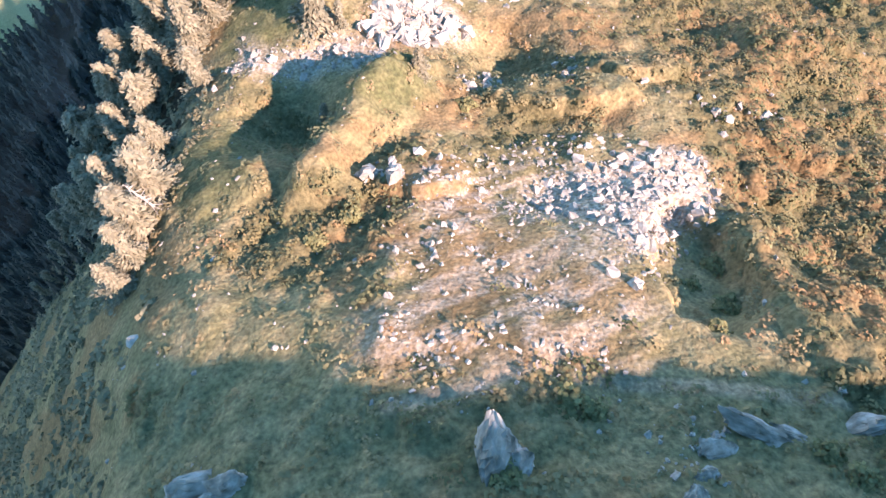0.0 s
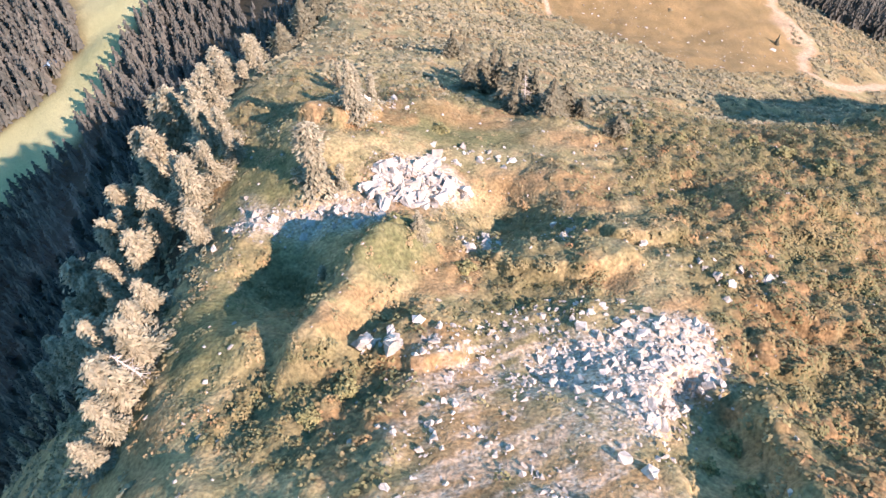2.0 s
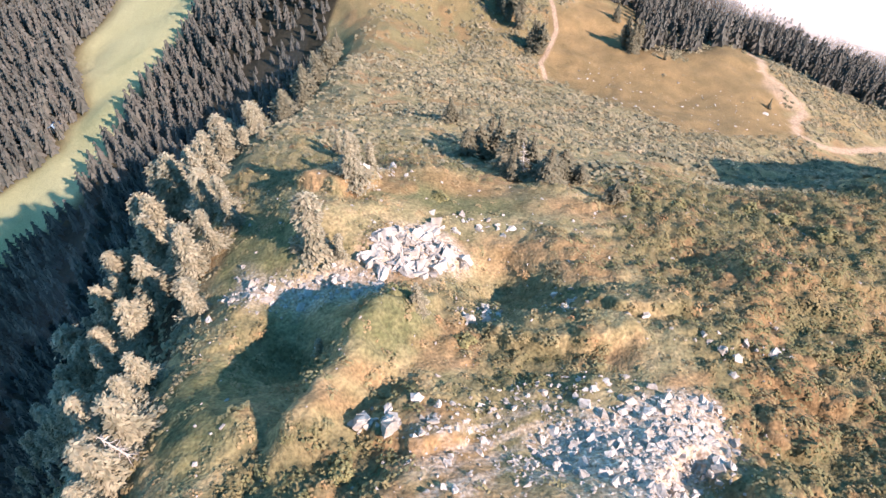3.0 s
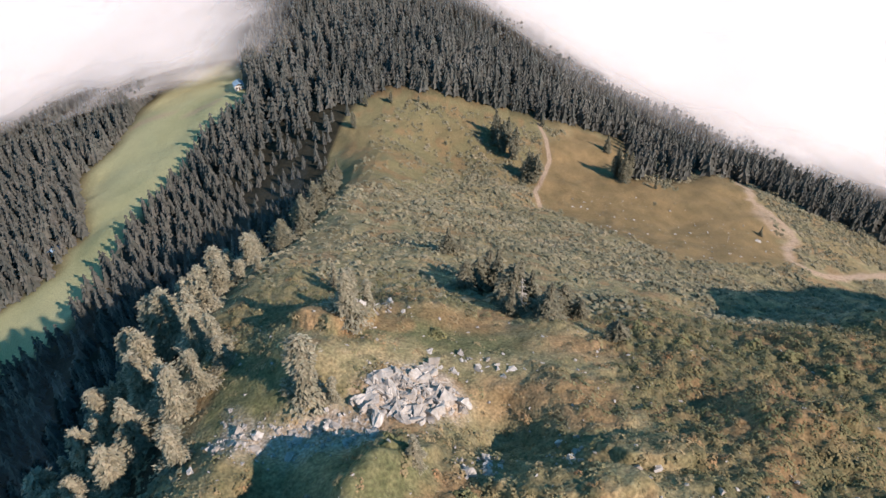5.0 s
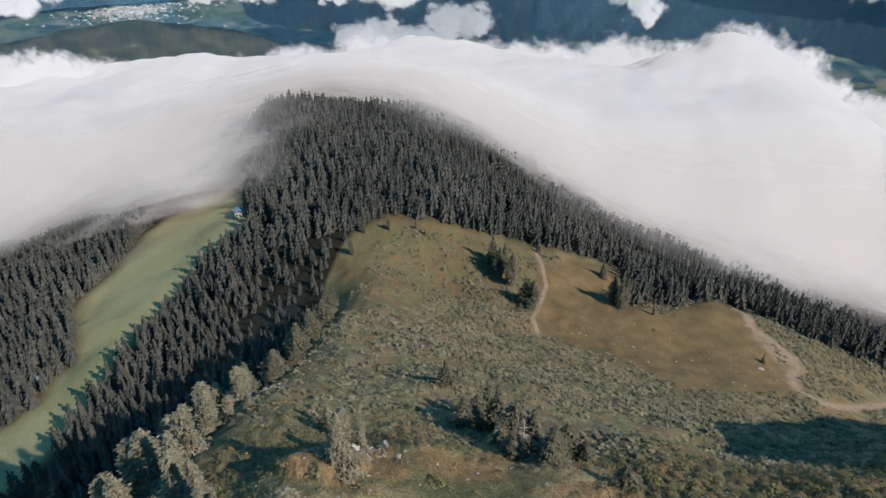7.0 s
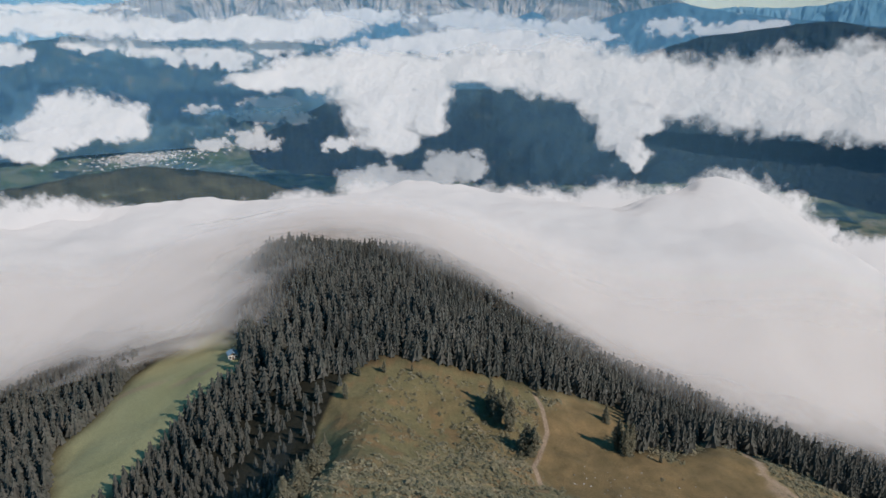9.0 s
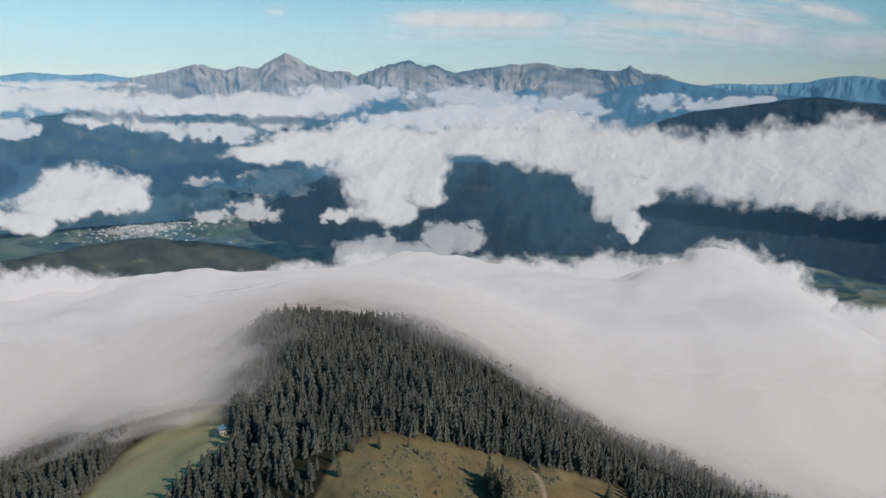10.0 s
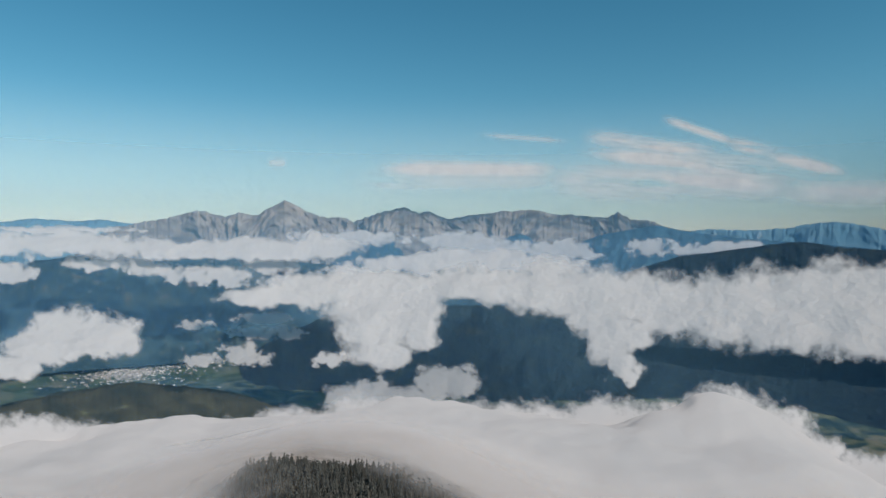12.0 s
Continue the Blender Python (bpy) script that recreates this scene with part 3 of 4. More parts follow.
BROWN_WOOD = country_material("brown_wood", [(0.3, (0.025, 0.034, 0.026)), (0.55, (0.06, 0.058, 0.038)), (0.66, (0.08, 0.08, 0.05)), (0.71, (0.17, 0.175, 0.1))], 0.013, bump=0.9)
# woods and cliffs, the woods' colour shifted to the blue of haze
FAR_HAZE_WOOD = country_material("far_haze_wooded_slopes", [(0.3, (0.016, 0.05, 0.08)), (0.52, (0.035, 0.078, 0.1)), (0.66, (0.08, 0.11, 0.10))], 0.011, rock=(0.20, 0.16, 0.14), rock_scale=0.011, bump=0.7)
# near-black blue: cloud shade and haze are mixed into the woodland colour
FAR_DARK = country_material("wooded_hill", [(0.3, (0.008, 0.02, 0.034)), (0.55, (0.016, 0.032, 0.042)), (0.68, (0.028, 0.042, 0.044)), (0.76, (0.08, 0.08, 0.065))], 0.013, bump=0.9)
# fields and woods; the darkest stops carry the blue of haze
VALLEY = country_material("valley_fields_hazed", [(0.34, (0.02, 0.055, 0.07)), (0.46, (0.04, 0.08, 0.08)), (0.54, (0.11, 0.14, 0.10)), (0.64, (0.2, 0.2, 0.15))], 0.016)


def add_fields(m):
    """Strips of meadow, stubble and wood laid over the valley floor, each field of one colour."""
    nt = m.node_tree
    b = nt.nodes["Principled BSDF"]
    base = b.inputs["Base Color"].links[0].from_socket
    tc, vo, cr = nt.nodes.new("ShaderNodeTexCoord"), nt.nodes.new("ShaderNodeTexVoronoi"), nt.nodes.new("ShaderNodeValToRGB")
    vo.inputs["Scale"].default_value = 0.013
    nt.links.new(tc.outputs["Object"], vo.inputs["Vector"]), nt.links.new(vo.outputs["Color"], cr.inputs[0])
    el = cr.color_ramp.elements
    while len(el) < 4:
        el.new(0.5)
    for e, (p, c) in zip(el, [(0.25, (0.05, 0.09, 0.05)), (0.45, (0.12, 0.17, 0.09)), (0.6, (0.2, 0.21, 0.13)), (0.8, (0.07, 0.13, 0.06))]):
        e.position, e.color = p, (*c, 1)
    where = ramp_noise(nt, 0.0035, [(0.47, (0, 0, 0)), (0.55, (0.75, 0.75, 0.75))], 5).outputs[0]
    nt.links.new(mixed(nt, where, base, cr.outputs[0]), b.inputs["Base Color"])


add_fields(VALLEY)


def valley_z(x, y):
    d = np.hypot(x - EYE.x, y - EYE.y)
    return -690 + smooth(900, 2600, d) * 120 + smooth(3000, 4700, d) * 380 + (fbm(x / 500, y / 500, 4, 3) - 0.5) * 60 * (1 - 0.6 * smooth(3500, 4500, d))


def far_country():
    a = axis([(-180, -45, 9), (-45, 45, 0.4), (45, 180, 9)]) * math.pi / 180
    d = axis([(300, 900, 100), (900, 4900, 40)])
    A, D = np.meshgrid(a, d)
    x, y = EYE.x + D * np.sin(A), EYE.y + D * np.cos(A)
    z = valley_z(x, y)
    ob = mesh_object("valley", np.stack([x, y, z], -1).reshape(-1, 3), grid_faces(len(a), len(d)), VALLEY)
    tagged(ob, "broad valley of fields and woods far below", "valley", kind="structure")
    ridge("mountain_range", [(60, 452), (100, 440), (145, 428), (200, 405), (290, 390), (350, 375), (375, 380), (400, 386), (420, 378), (450, 384), (475, 370), (503, 354), (530, 368),
          (545, 378), (575, 386), (600, 386), (625, 393), (680, 375), (718, 367), (740, 377), (760, 374), (792, 389), (850, 378), (880, 375), (940, 370), (985, 379),
          (1040, 382), (1075, 385), (1093, 375), (1115, 386), (1150, 390), (1190, 404), (1260, 430), (1330, 440)], 4600, 620, -260, FAR_ROCK, "grey limestone peaks along the far horizon", 62, 9, 2, 64, 900, 300.0)
    ridge("distant_range", [(1170, 412), (1260, 404), (1330, 406), (1400, 400), (1470, 389), (1530, 396), (1568, 402), (1700, 396), (1850, 400)], 4750, 300, -260, FAR_HAZE_PALE, "far ridge coloured pale blue as through haze", 22, 7, 3)
    ridge("distant_hills", [(-250, 400), (-150, 392), (0, 397), (60, 390), (130, 395), (180, 392), (250, 400), (330, 410)], 4750, 300, -260, FAR_HAZE_PALE, "far hills coloured pale blue as through haze", 16, 5, 4)
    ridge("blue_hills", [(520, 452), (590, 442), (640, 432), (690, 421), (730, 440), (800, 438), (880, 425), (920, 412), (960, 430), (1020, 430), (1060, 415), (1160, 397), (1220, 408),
          (1320, 420), (1440, 428), (1568, 440), (1750, 440)], 4250, 500, -260, FAR_HAZE_BLUE, "wooded hills coloured haze blue before the peaks", 30, 4, 5)
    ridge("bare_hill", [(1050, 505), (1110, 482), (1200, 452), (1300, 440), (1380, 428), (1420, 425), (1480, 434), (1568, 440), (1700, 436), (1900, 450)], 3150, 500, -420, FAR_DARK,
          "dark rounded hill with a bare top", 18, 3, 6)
    ridge("valley_wall", [(-400, 520), (-150, 500), (0, 500), (60, 465), (130, 458), (250, 468), (400, 452), (560, 468), (700, 480), (900, 470), (1150, 490)], 3800, 700, -560, FAR_HAZE_WOOD,
          "steep wooded valley side with cliffs, tinted haze blue", 18, 4, 7)
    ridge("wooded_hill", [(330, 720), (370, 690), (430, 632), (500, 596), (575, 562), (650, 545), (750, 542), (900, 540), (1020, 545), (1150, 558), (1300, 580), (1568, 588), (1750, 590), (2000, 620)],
          3000, 620, -600, FAR_DARK, "wooded hill, its cloud shade painted as a dark colour", 15, 4, 8)
    ridge("low_hill", [(-350, 770), (-150, 745), (0, 720), (100, 700), (220, 680), (330, 684), (430, 700), (520, 730), (600, 770)], 2100, 500, -620, BROWN_WOOD, "low brown-green wooded hill in the valley", 9, 4, 9)


far_country()


def cloud_material(name, colour, relief=0.6, size=70.0):
    m = bpy.data.materials.new(name)
    m.use_nodes = True
    nt = m.node_tree
    nt.nodes.remove(nt.nodes["Principled BSDF"])
    out = nt.nodes["Material Output"]
    dif, tra, add, clear, mix = (nt.nodes.new("ShaderNode" + k) for k in ("BsdfDiffuse", "BsdfTranslucent", "MixShader", "BsdfTransparent", "MixShader"))
    dif.inputs[0].default_value = tra.inputs[0].default_value = colour
    add.inputs[0].default_value = 0.3
    nt.links.new(dif.outputs[0], add.inputs[1]), nt.links.new(tra.outputs[0], add.inputs[2])
    geo, part_of, tilt = nt.nodes.new("ShaderNodeNewGeometry"), nt.nodes.new("ShaderNodeVectorMath"), nt.nodes.new("ShaderNodeVectorMath")
    part_of.operation, part_of.inputs[3].default_value = "SCALE", relief
    tc, lumps, bu = nt.nodes.new("ShaderNodeTexCoord"), nt.nodes.new("ShaderNodeTexNoise"), nt.nodes.new("ShaderNodeBump")
    lumps.inputs["Scale"].default_value, lumps.inputs["Detail"].default_value, lumps.inputs["Roughness"].default_value = 1 / size, 4, 0.5
    bu.inputs["Strength"].default_value, bu.inputs["Distance"].default_value = 1.0, size * 0.45
    nt.links.new(tc.outputs["Object"], lumps.inputs["Vector"]), nt.links.new(lumps.outputs["Fac"], bu.inputs["Height"])
    nt.links.new(geo.outputs["Normal"], bu.inputs["Normal"]), nt.links.new(bu.outputs[0], part_of.inputs[0])
    tilt.operation, tilt.inputs[1].default_value = "ADD", (0.1, -0.3, 0.75)
    nt.links.new(part_of.outputs[0], tilt.inputs[0])
    nt.links.new(tilt.outputs[0], dif.inputs["Normal"])
    nt.links.new(attribute(nt, "cover"), mix.inputs[0])
    nt.links.new(clear.outputs[0], mix.inputs[1]), nt.links.new(add.outputs[0], mix.inputs[2])
    nt.links.new(mix.outputs[0], out.inputs[0])
    return m


CLOUD = cloud_material("cloud", (0.9, 0.865, 0.85, 1), 0.85, 120.0)
MIST = cloud_material("sea_cloud", (0.84, 0.815, 0.808, 1), 0.22, 130.0)
# tint of the see-through sheets that stand in for distant haze
HAZE_BLUE = cloud_material("blue_haze_tint", (0.24, 0.55, 0.86, 1))
SHORE_X = [-1500, -329, -274, -204, -160, -90, 0, 100, 166, 240, 300, 400, 600, 1500]
SHORE_Z = [-262, -262, -240, -214, -206, -206, -206, -240, -276, -288, -300, -350, -370, -390]


def billow(x, y, scale, seed, octaves=4):
    total, amp, norm = 0, 1.0, 0
    for k in range(octaves):
        n = vnoise(x / scale * 2 ** k + 31.7 * k, y / scale * 2 ** k + 11.3 * k, seed + k)
        total, norm, amp = total + amp * (1 - np.abs(2 * n - 1)), norm + amp, amp * 0.5
    return 1 - total / norm


def cloud_sea():
    xs, ys = axis([(-1300, -600, 16), (-600, 700, 6), (700, 1400, 16)]), axis([(390, 1000, 6), (1000, 1240, 10)])
    x, y = np.meshgrid(xs, ys)
    poly = SHORE + [(1500, 2000), (-1500, 2000)]
    d = line_distance(SHORE, x, y) * np.where(inside(poly, x, y), 1, -1)
    far = smooth(150, 420, d)
    top = -238 + np.interp(x, [-700, -350, -200, -60, 100, 250, 380, 470, 650, 1000], [-6, -6, -2, 4, 4, 2, 2, -25, -70, -80]) + 30 * (fbm(x / 190, y / 190, 3, 5) - 0.5) + far * (26 * (billow(x, y, 170, 9, 3) - 0.5) + 7 * (billow(x, y, 52, 12, 3) - 0.5))
    top = top + 30 * np.exp(-((x - 390) / 90) ** 2 - ((y - 880) / 120) ** 2)
    back = smooth(940, 1180, y + 110 * (fbm(x / 160, y / 160, 3, 6) - 0.5) + 60 * np.abs(np.sin(x / 330)))
    top = top - 170 * back
    low = np.maximum(np.interp(x, SHORE_X, SHORE_Z) - 6, ground_z(x, y, False) + 2)
    for k in (5, 4):
        low = blur(blur(low, k, 0), k, 1)
    rise = smooth(0, np.interp(x, [-350, -180, -60, 150, 260], [150, 200, 260, 260, 220]), d)
    for k, (lift, start, soft, thick) in enumerate([(27, -75, 130, 0.22), (21, -60, 115, 0.32), (15, -44, 100, 0.42), (9, -26, 85, 0.55), (4, -6, 75, 1.0)]):
        wisp = (fbm(x / 80, y / 80, 4, 60 + k) - 0.5) * 100 + (fbm(x / 22, y / 22, 3, 160 + k) - 0.5) * 26
        z = low + (top - low) * rise + lift + 8 * (fbm(x / 45, y / 45, 3, 130 + k) - 0.5)
        dens = smooth(start, start + soft, d + wisp) * thick * (1 if k == 4 else 1 - smooth(90, 200, d)) * (1 - smooth(0.45, 0.95, back + (fbm(x / 40, y / 40, 4, 70 + k) - 0.5) * 0.35))
        ob = mesh_object("sea_of_cloud", *drop_clear(np.stack([x, y, z], -1).reshape(-1, 3), grid_faces(len(xs), len(ys)), dens), MIST)
        set_attribute(ob, "cover", dens)
        tagged(ob, "white sea of cloud lapping round the wooded summit", "cloud", kind="structure")


def cloud(name, puffs, r, seed, label, grain=42.0, relief=60.0, ragged=0.75, thick=1.0, vapour=None, lean=1.0):
    """A far cloud out of rounded puffs (bearing, height, half width, half height on the panorama), its sunlit side leaning back, at the distance r."""
    x0, x1 = min(p[0] - p[2] * 1.5 for p in puffs), max(p[0] + p[2] * 1.5 for p in puffs)
    y0, y1 = min(p[1] - p[3] * 1.6 for p in puffs), max(p[1] + p[3] * 1.6 for p in puffs)
    nu, nv = max(24, int((x1 - x0) / 2.0)), max(16, int((y1 - y0) / 2.0))
    u, v = np.meshgrid(np.linspace(x0, x1, nu), np.linspace(y0, y1, nv))
    wu = u + (fbm(u / grain, v / grain, 4, seed) - 0.5) * grain * 1.1 + (fbm(u / 13, v / 13, 3, seed + 70) - 0.5) * 12
    wv = v + (fbm(u / grain, v / grain, 4, seed + 50) - 0.5) * grain * 0.55 + (fbm(u / 13, v / 13, 3, seed + 80) - 0.5) * 9
    f = np.full(u.shape, -1.0)
    for cx, cy, rx, ry in puffs:
        e = 1 - ((wu - cx) / rx) ** 2 - ((wv - cy) / np.where(wv < cy, ry, ry * 0.8)) ** 2
        f = np.maximum(f, np.maximum(e, -1))
    f = f + (fbm(u / grain * 1.5, v / grain * 1.8, 6, seed + 9, 0.62) - 0.5) * ragged * 2.0 + (fbm(u / 9, v / 9, 3, seed + 21) - 0.5) * 0.35
    soft = f
    for _ in range(5):
        soft = blur(blur(soft, 4, 0), 4, 1)
    bulge = 0.5 + 0.5 * np.tanh(1.3 * soft) + 0.22 * smooth(-0.3, 0.6, soft) * fbm(u / grain * 0.6, v / grain * 0.8, 2, seed + 3)
    az = np.arctan((u - 784) / PX) - YAW
    d = r - 0.3 * relief * bulge + lean * ((y0 + y1) / 2 - v) * r / PX
    z = EYE.z + d * np.cos(np.arctan((u - 784) / PX)) * ((441 - v) / PX + math.tan(PITCH))
    edge = np.minimum(np.minimum(u - x0, x1 - u), np.minimum(v - y0, y1 - v))
    cover = smooth(-0.45, 0.5, f) ** 0.8 * thick * smooth(0, 14, edge)
    ob = mesh_object(name, *drop_clear(np.stack([EYE.x + d * np.sin(az), EYE.y + d * np.cos(az), z], -1).reshape(-1, 3), grid_faces(nu, nv), cover), vapour or CLOUD)
    set_attribute(ob, "cover", cover)
    return tagged(ob, label, "cloud", kind="structure")


cloud_sea()
BANK = "white cumulus bank over the valley"
cloud("cloud_bank", [(440, 530, 60, 16), (500, 528, 80, 24), (560, 522, 90, 32), (640, 512, 80, 34), (720, 520, 80, 34), (850, 505, 110, 34), (960, 512, 140, 42), (1090, 528, 150, 50), (1230, 548, 190, 54),
                     (1380, 552, 210, 78), (1540, 555, 210, 90), (1700, 560, 180, 90), (1450, 512, 120, 32), (1570, 506, 110, 40), (1470, 585, 160, 44), (1600, 595, 150, 44),
                     (655, 540, 78, 55), (665, 590, 64, 58), (690, 628, 46, 30), (740, 560, 46, 40), (755, 600, 32, 30), (1060, 570, 50, 44), (1085, 610, 42, 40), (1130, 590, 46, 30), (1105, 650, 26, 28), (1112, 675, 14, 16)], 1980, 11, BANK, 46, 45, 0.55)
cloud("cumulus", [(130, 598, 100, 46), (195, 605, 60, 36), (65, 628, 70, 34), (15, 655, 50, 24)], 2120, 37, "rounded white cumulus beside the town", 38, 70, 0.8)
cloud("cumulus", [(585, 640, 30, 15)], 1820, 47, "small white cloud puff over the valley", 16, 30, 1.1, 0.9)
cloud("cumulus", [(432, 634, 40, 22), (360, 640, 34, 14)], 2000, 53, "small white cloud puff over the valley", 18, 30, 1.3, 0.75)
cloud("cumulus", [(465, 566, 44, 11), (350, 580, 34, 10), (470, 592, 60, 14)], 2150, 59, "thin white cloud wisps over the valley", 18, 20, 1.3, 0.65)
cloud("cumulus", [(790, 682, 60, 34), (650, 708, 80, 30), (720, 712, 70, 28)], 1500, 61, "loose white cloud above the cloud sea", 26, 60, 1.0, 0.7)
for k, row in enumerate([[(-60, 810, 130, 62), (40, 806, 110, 62), (140, 812, 100, 58), (240, 820, 100, 56), (340, 818, 100, 56), (440, 808, 100, 60)],
                         [(540, 792, 110, 62), (640, 772, 100, 66), (730, 776, 100, 62), (830, 778, 110, 60), (950, 776, 120, 60), (1070, 772, 110, 60), (1165, 780, 90, 60)],
                         [(1230, 768, 80, 62), (1295, 756, 85, 66), (1370, 784, 80, 66), (1430, 826, 80, 56), (1500, 856, 90, 54), (1600, 860, 100, 54)]]):
    cloud("cloud_crest", row, 935, 101 + 7 * k, "fluffy white upper edge of the sea of cloud", 40, 50, 0.6, 1.0, MIST)
cloud("stratus", [(-60, 438, 180, 26), (120, 436, 160, 22), (300, 446, 160, 19), (450, 444, 140, 22), (560, 440, 80, 22), (90, 410, 150, 7)], 3050, 67, "long white stratus below the peaks", 40, 40, 0.9, 0.95)
cloud("stratus", [(15, 488, 60, 18), (180, 470, 80, 12), (260, 478, 40, 16), (350, 490, 60, 18), (410, 488, 50, 26), (480, 474, 60, 18), (510, 500, 50, 12)], 3000, 71, "ragged white cloud along the valley side", 30, 40, 1.5, 0.9)
cloud("stratus", [(740, 470, 130, 18), (860, 466, 120, 22), (640, 482, 70, 13), (960, 468, 80, 16), (790, 456, 60, 16)], 2950, 79, "long white cloud behind the bank", 34, 50, 0.8)
cloud("stratus", [(820, 430, 70, 20), (875, 440, 60, 16), (980, 440, 70, 17), (1015, 452, 46, 11), (1155, 437, 40, 16), (1255, 441, 66, 11), (1310, 436, 50, 9), (640, 424, 90, 14), (560, 428, 60, 18)], 3500, 83,
      "scattered white cloud among the blue hills", 24, 30, 1.5, 0.9)


def haze(r, thick, top, haze_tint=None):
    """A tinted see-through sheet that paints haze between two ranges, densest low down."""
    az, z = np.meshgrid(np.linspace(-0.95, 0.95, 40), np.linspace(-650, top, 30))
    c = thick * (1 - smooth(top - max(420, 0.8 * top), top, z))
    ob = mesh_object("haze", np.stack([EYE.x + r * np.sin(az), EYE.y + r * np.cos(az), z], -1).reshape(-1, 3), grid_faces(40, 30), haze_tint or HAZE_BLUE)
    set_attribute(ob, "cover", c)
    tagged(ob, "thin see-through sheet tinted as haze over the valley", "haze", kind="structure")


def cirrus():
    """High thin streaks, drawn out along the wind, far out over the peaks."""
    streaks = [(690, 300, 985, 302, 13, 0.55), (640, 322, 1000, 318, 16, 0.25), (1050, 245, 1270, 270, 12, 0.55), (1180, 212, 1300, 252, 7, 0.4), (1290, 252, 1490, 306, 11, 0.6),
               (1060, 270, 1400, 300, 16, 0.55), (980, 320, 1420, 322, 26, 0.45), (1380, 335, 1800, 345, 22, 0.35), (860, 240, 1000, 250, 5, 0.2), (475, 290, 508, 290, 8, 0.3), (1200, 300, 1460, 308, 12, 0.4)]
    u, v = np.meshgrid(np.linspace(420, 1850, 480), np.linspace(190, 385, 90))
    c = np.zeros_like(u)
    for x0, y0, x1, y1, w, k in streaks:
        ux, uy = x1 - x0, y1 - y0
        n = math.hypot(ux, uy)
        t, d = ((u - x0) * ux + (v - y0) * uy) / n / n, ((v - y0) * ux - (u - x0) * uy) / n
        c = np.maximum(c, k * np.exp(-(d / w) ** 2) * smooth(-0.15, 0.2, t) * (1 - smooth(0.75, 1.12, t)))
    c = c * smooth(0.1, 0.62, fbm(u / 240 + v / 60, (v - u * 0.12) / 17, 5, 91, 0.55)) * 2.4
    az = np.arctan((u - 784) / PX) - YAW
    r = 4150 + 500 * (385 - v) / 195
    z = EYE.z + r * np.cos(np.arctan((u - 784) / PX)) * ((441 - v) / PX + math.tan(PITCH))
    ob = mesh_object("cirrus", *drop_clear(np.stack([EYE.x + r * np.sin(az), EYE.y + r * np.cos(az), z], -1).reshape(-1, 3), grid_faces(480, 90), c), CLOUD)
    set_attribute(ob, "cover", np.clip(c, 0, 1))
    tagged(ob, "thin white cirrus streaks in the blue sky", "cloud", kind="structure")


cirrus()
HAZE_PALE = cloud_material("pale_haze_tint", (0.74, 0.86, 0.93, 1))
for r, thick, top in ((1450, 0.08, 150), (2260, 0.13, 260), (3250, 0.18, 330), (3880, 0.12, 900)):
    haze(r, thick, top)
# pale sheet behind the peaks, added to whiten the sky's lower edge
haze(4880, 0.5, 1000, HAZE_PALE)


def flank_haze_sheet():
    # blue-tinted sheet, added to lift the dark shade on the flank
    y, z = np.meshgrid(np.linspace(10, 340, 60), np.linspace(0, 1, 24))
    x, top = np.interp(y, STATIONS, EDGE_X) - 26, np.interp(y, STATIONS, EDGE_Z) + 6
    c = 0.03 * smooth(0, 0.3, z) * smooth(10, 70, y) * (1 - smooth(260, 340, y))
    ob = mesh_object("haze", np.stack([x - 20 * z, y, top - 150 * z], -1).reshape(-1, 3), grid_faces(60, 24), HAZE_BLUE)
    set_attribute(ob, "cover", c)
    tagged(ob, "thin blue-tinted sheet added over the shaded side valley", "haze", kind="structure")


flank_haze_sheet()


# ---- rocks ----
def rock_mesh(seed, points=16, flat=0.75, rough=0.09, cuts=1):
    """An angular block: the hull of a few points, of radius about 1."""
    r = random.Random(seed)
    bm = bmesh.new()
    for _ in range(points):
        d = Vector((r.gauss(0, 1), r.gauss(0, 1), r.gauss(0, 1))).normalized() * r.uniform(0.75, 1.05)
        bm.verts.new((d.x, d.y * r.uniform(0.7, 1), d.z * flat))
    bmesh.ops.convex_hull(bm, input=bm.verts)
    bmesh.ops.delete(bm, geom=[v for v in bm.verts if not v.link_faces], context="VERTS")
    if rough:
        bmesh.ops.subdivide_edges(bm, edges=bm.edges[:], cuts=cuts, use_grid_fill=True)
        for v in bm.verts:
            v.co += Vector((r.uniform(-1, 1), r.uniform(-1, 1), r.uniform(-1, 1))) * rough
    me = bpy.data.meshes.new("rock")
    bm.to_mesh(me)
    bm.free()
    me.materials.append(LIMESTONE)
    return me


def limestone():
    m, nt, b = material("limestone", 0.85)
    col = ramp_noise(nt, 1.3, [(0.25, (0.24, 0.225, 0.2)), (0.5, (0.41, 0.39, 0.365)), (0.75, (0.56, 0.54, 0.515))], 8).outputs[0]
    lichen = ramp_noise(nt, 0.6, [(0.6, (0, 0, 0)), (0.72, (0.6, 0.6, 0.6))], 6).outputs[0]
    col = mixed(nt, lichen, col, (0.30, 0.24, 0.16))
    info, cr = nt.nodes.new("ShaderNodeObjectInfo"), nt.nodes.new("ShaderNodeValToRGB")
    nt.links.new(info.outputs["Random"], cr.inputs[0])
    cr.color_ramp.elements[0].color, cr.color_ramp.elements[1].color = (0.72, 0.70, 0.68, 1), (1.1, 1.1, 1.1, 1)
    nt.links.new(mixed(nt, 1.0, col, cr.outputs[0], "MULTIPLY"), b.inputs["Base Color"])
    bumped(nt, b, 5.0, 0.6, 0.12)
    return m


LIMESTONE = limestone()
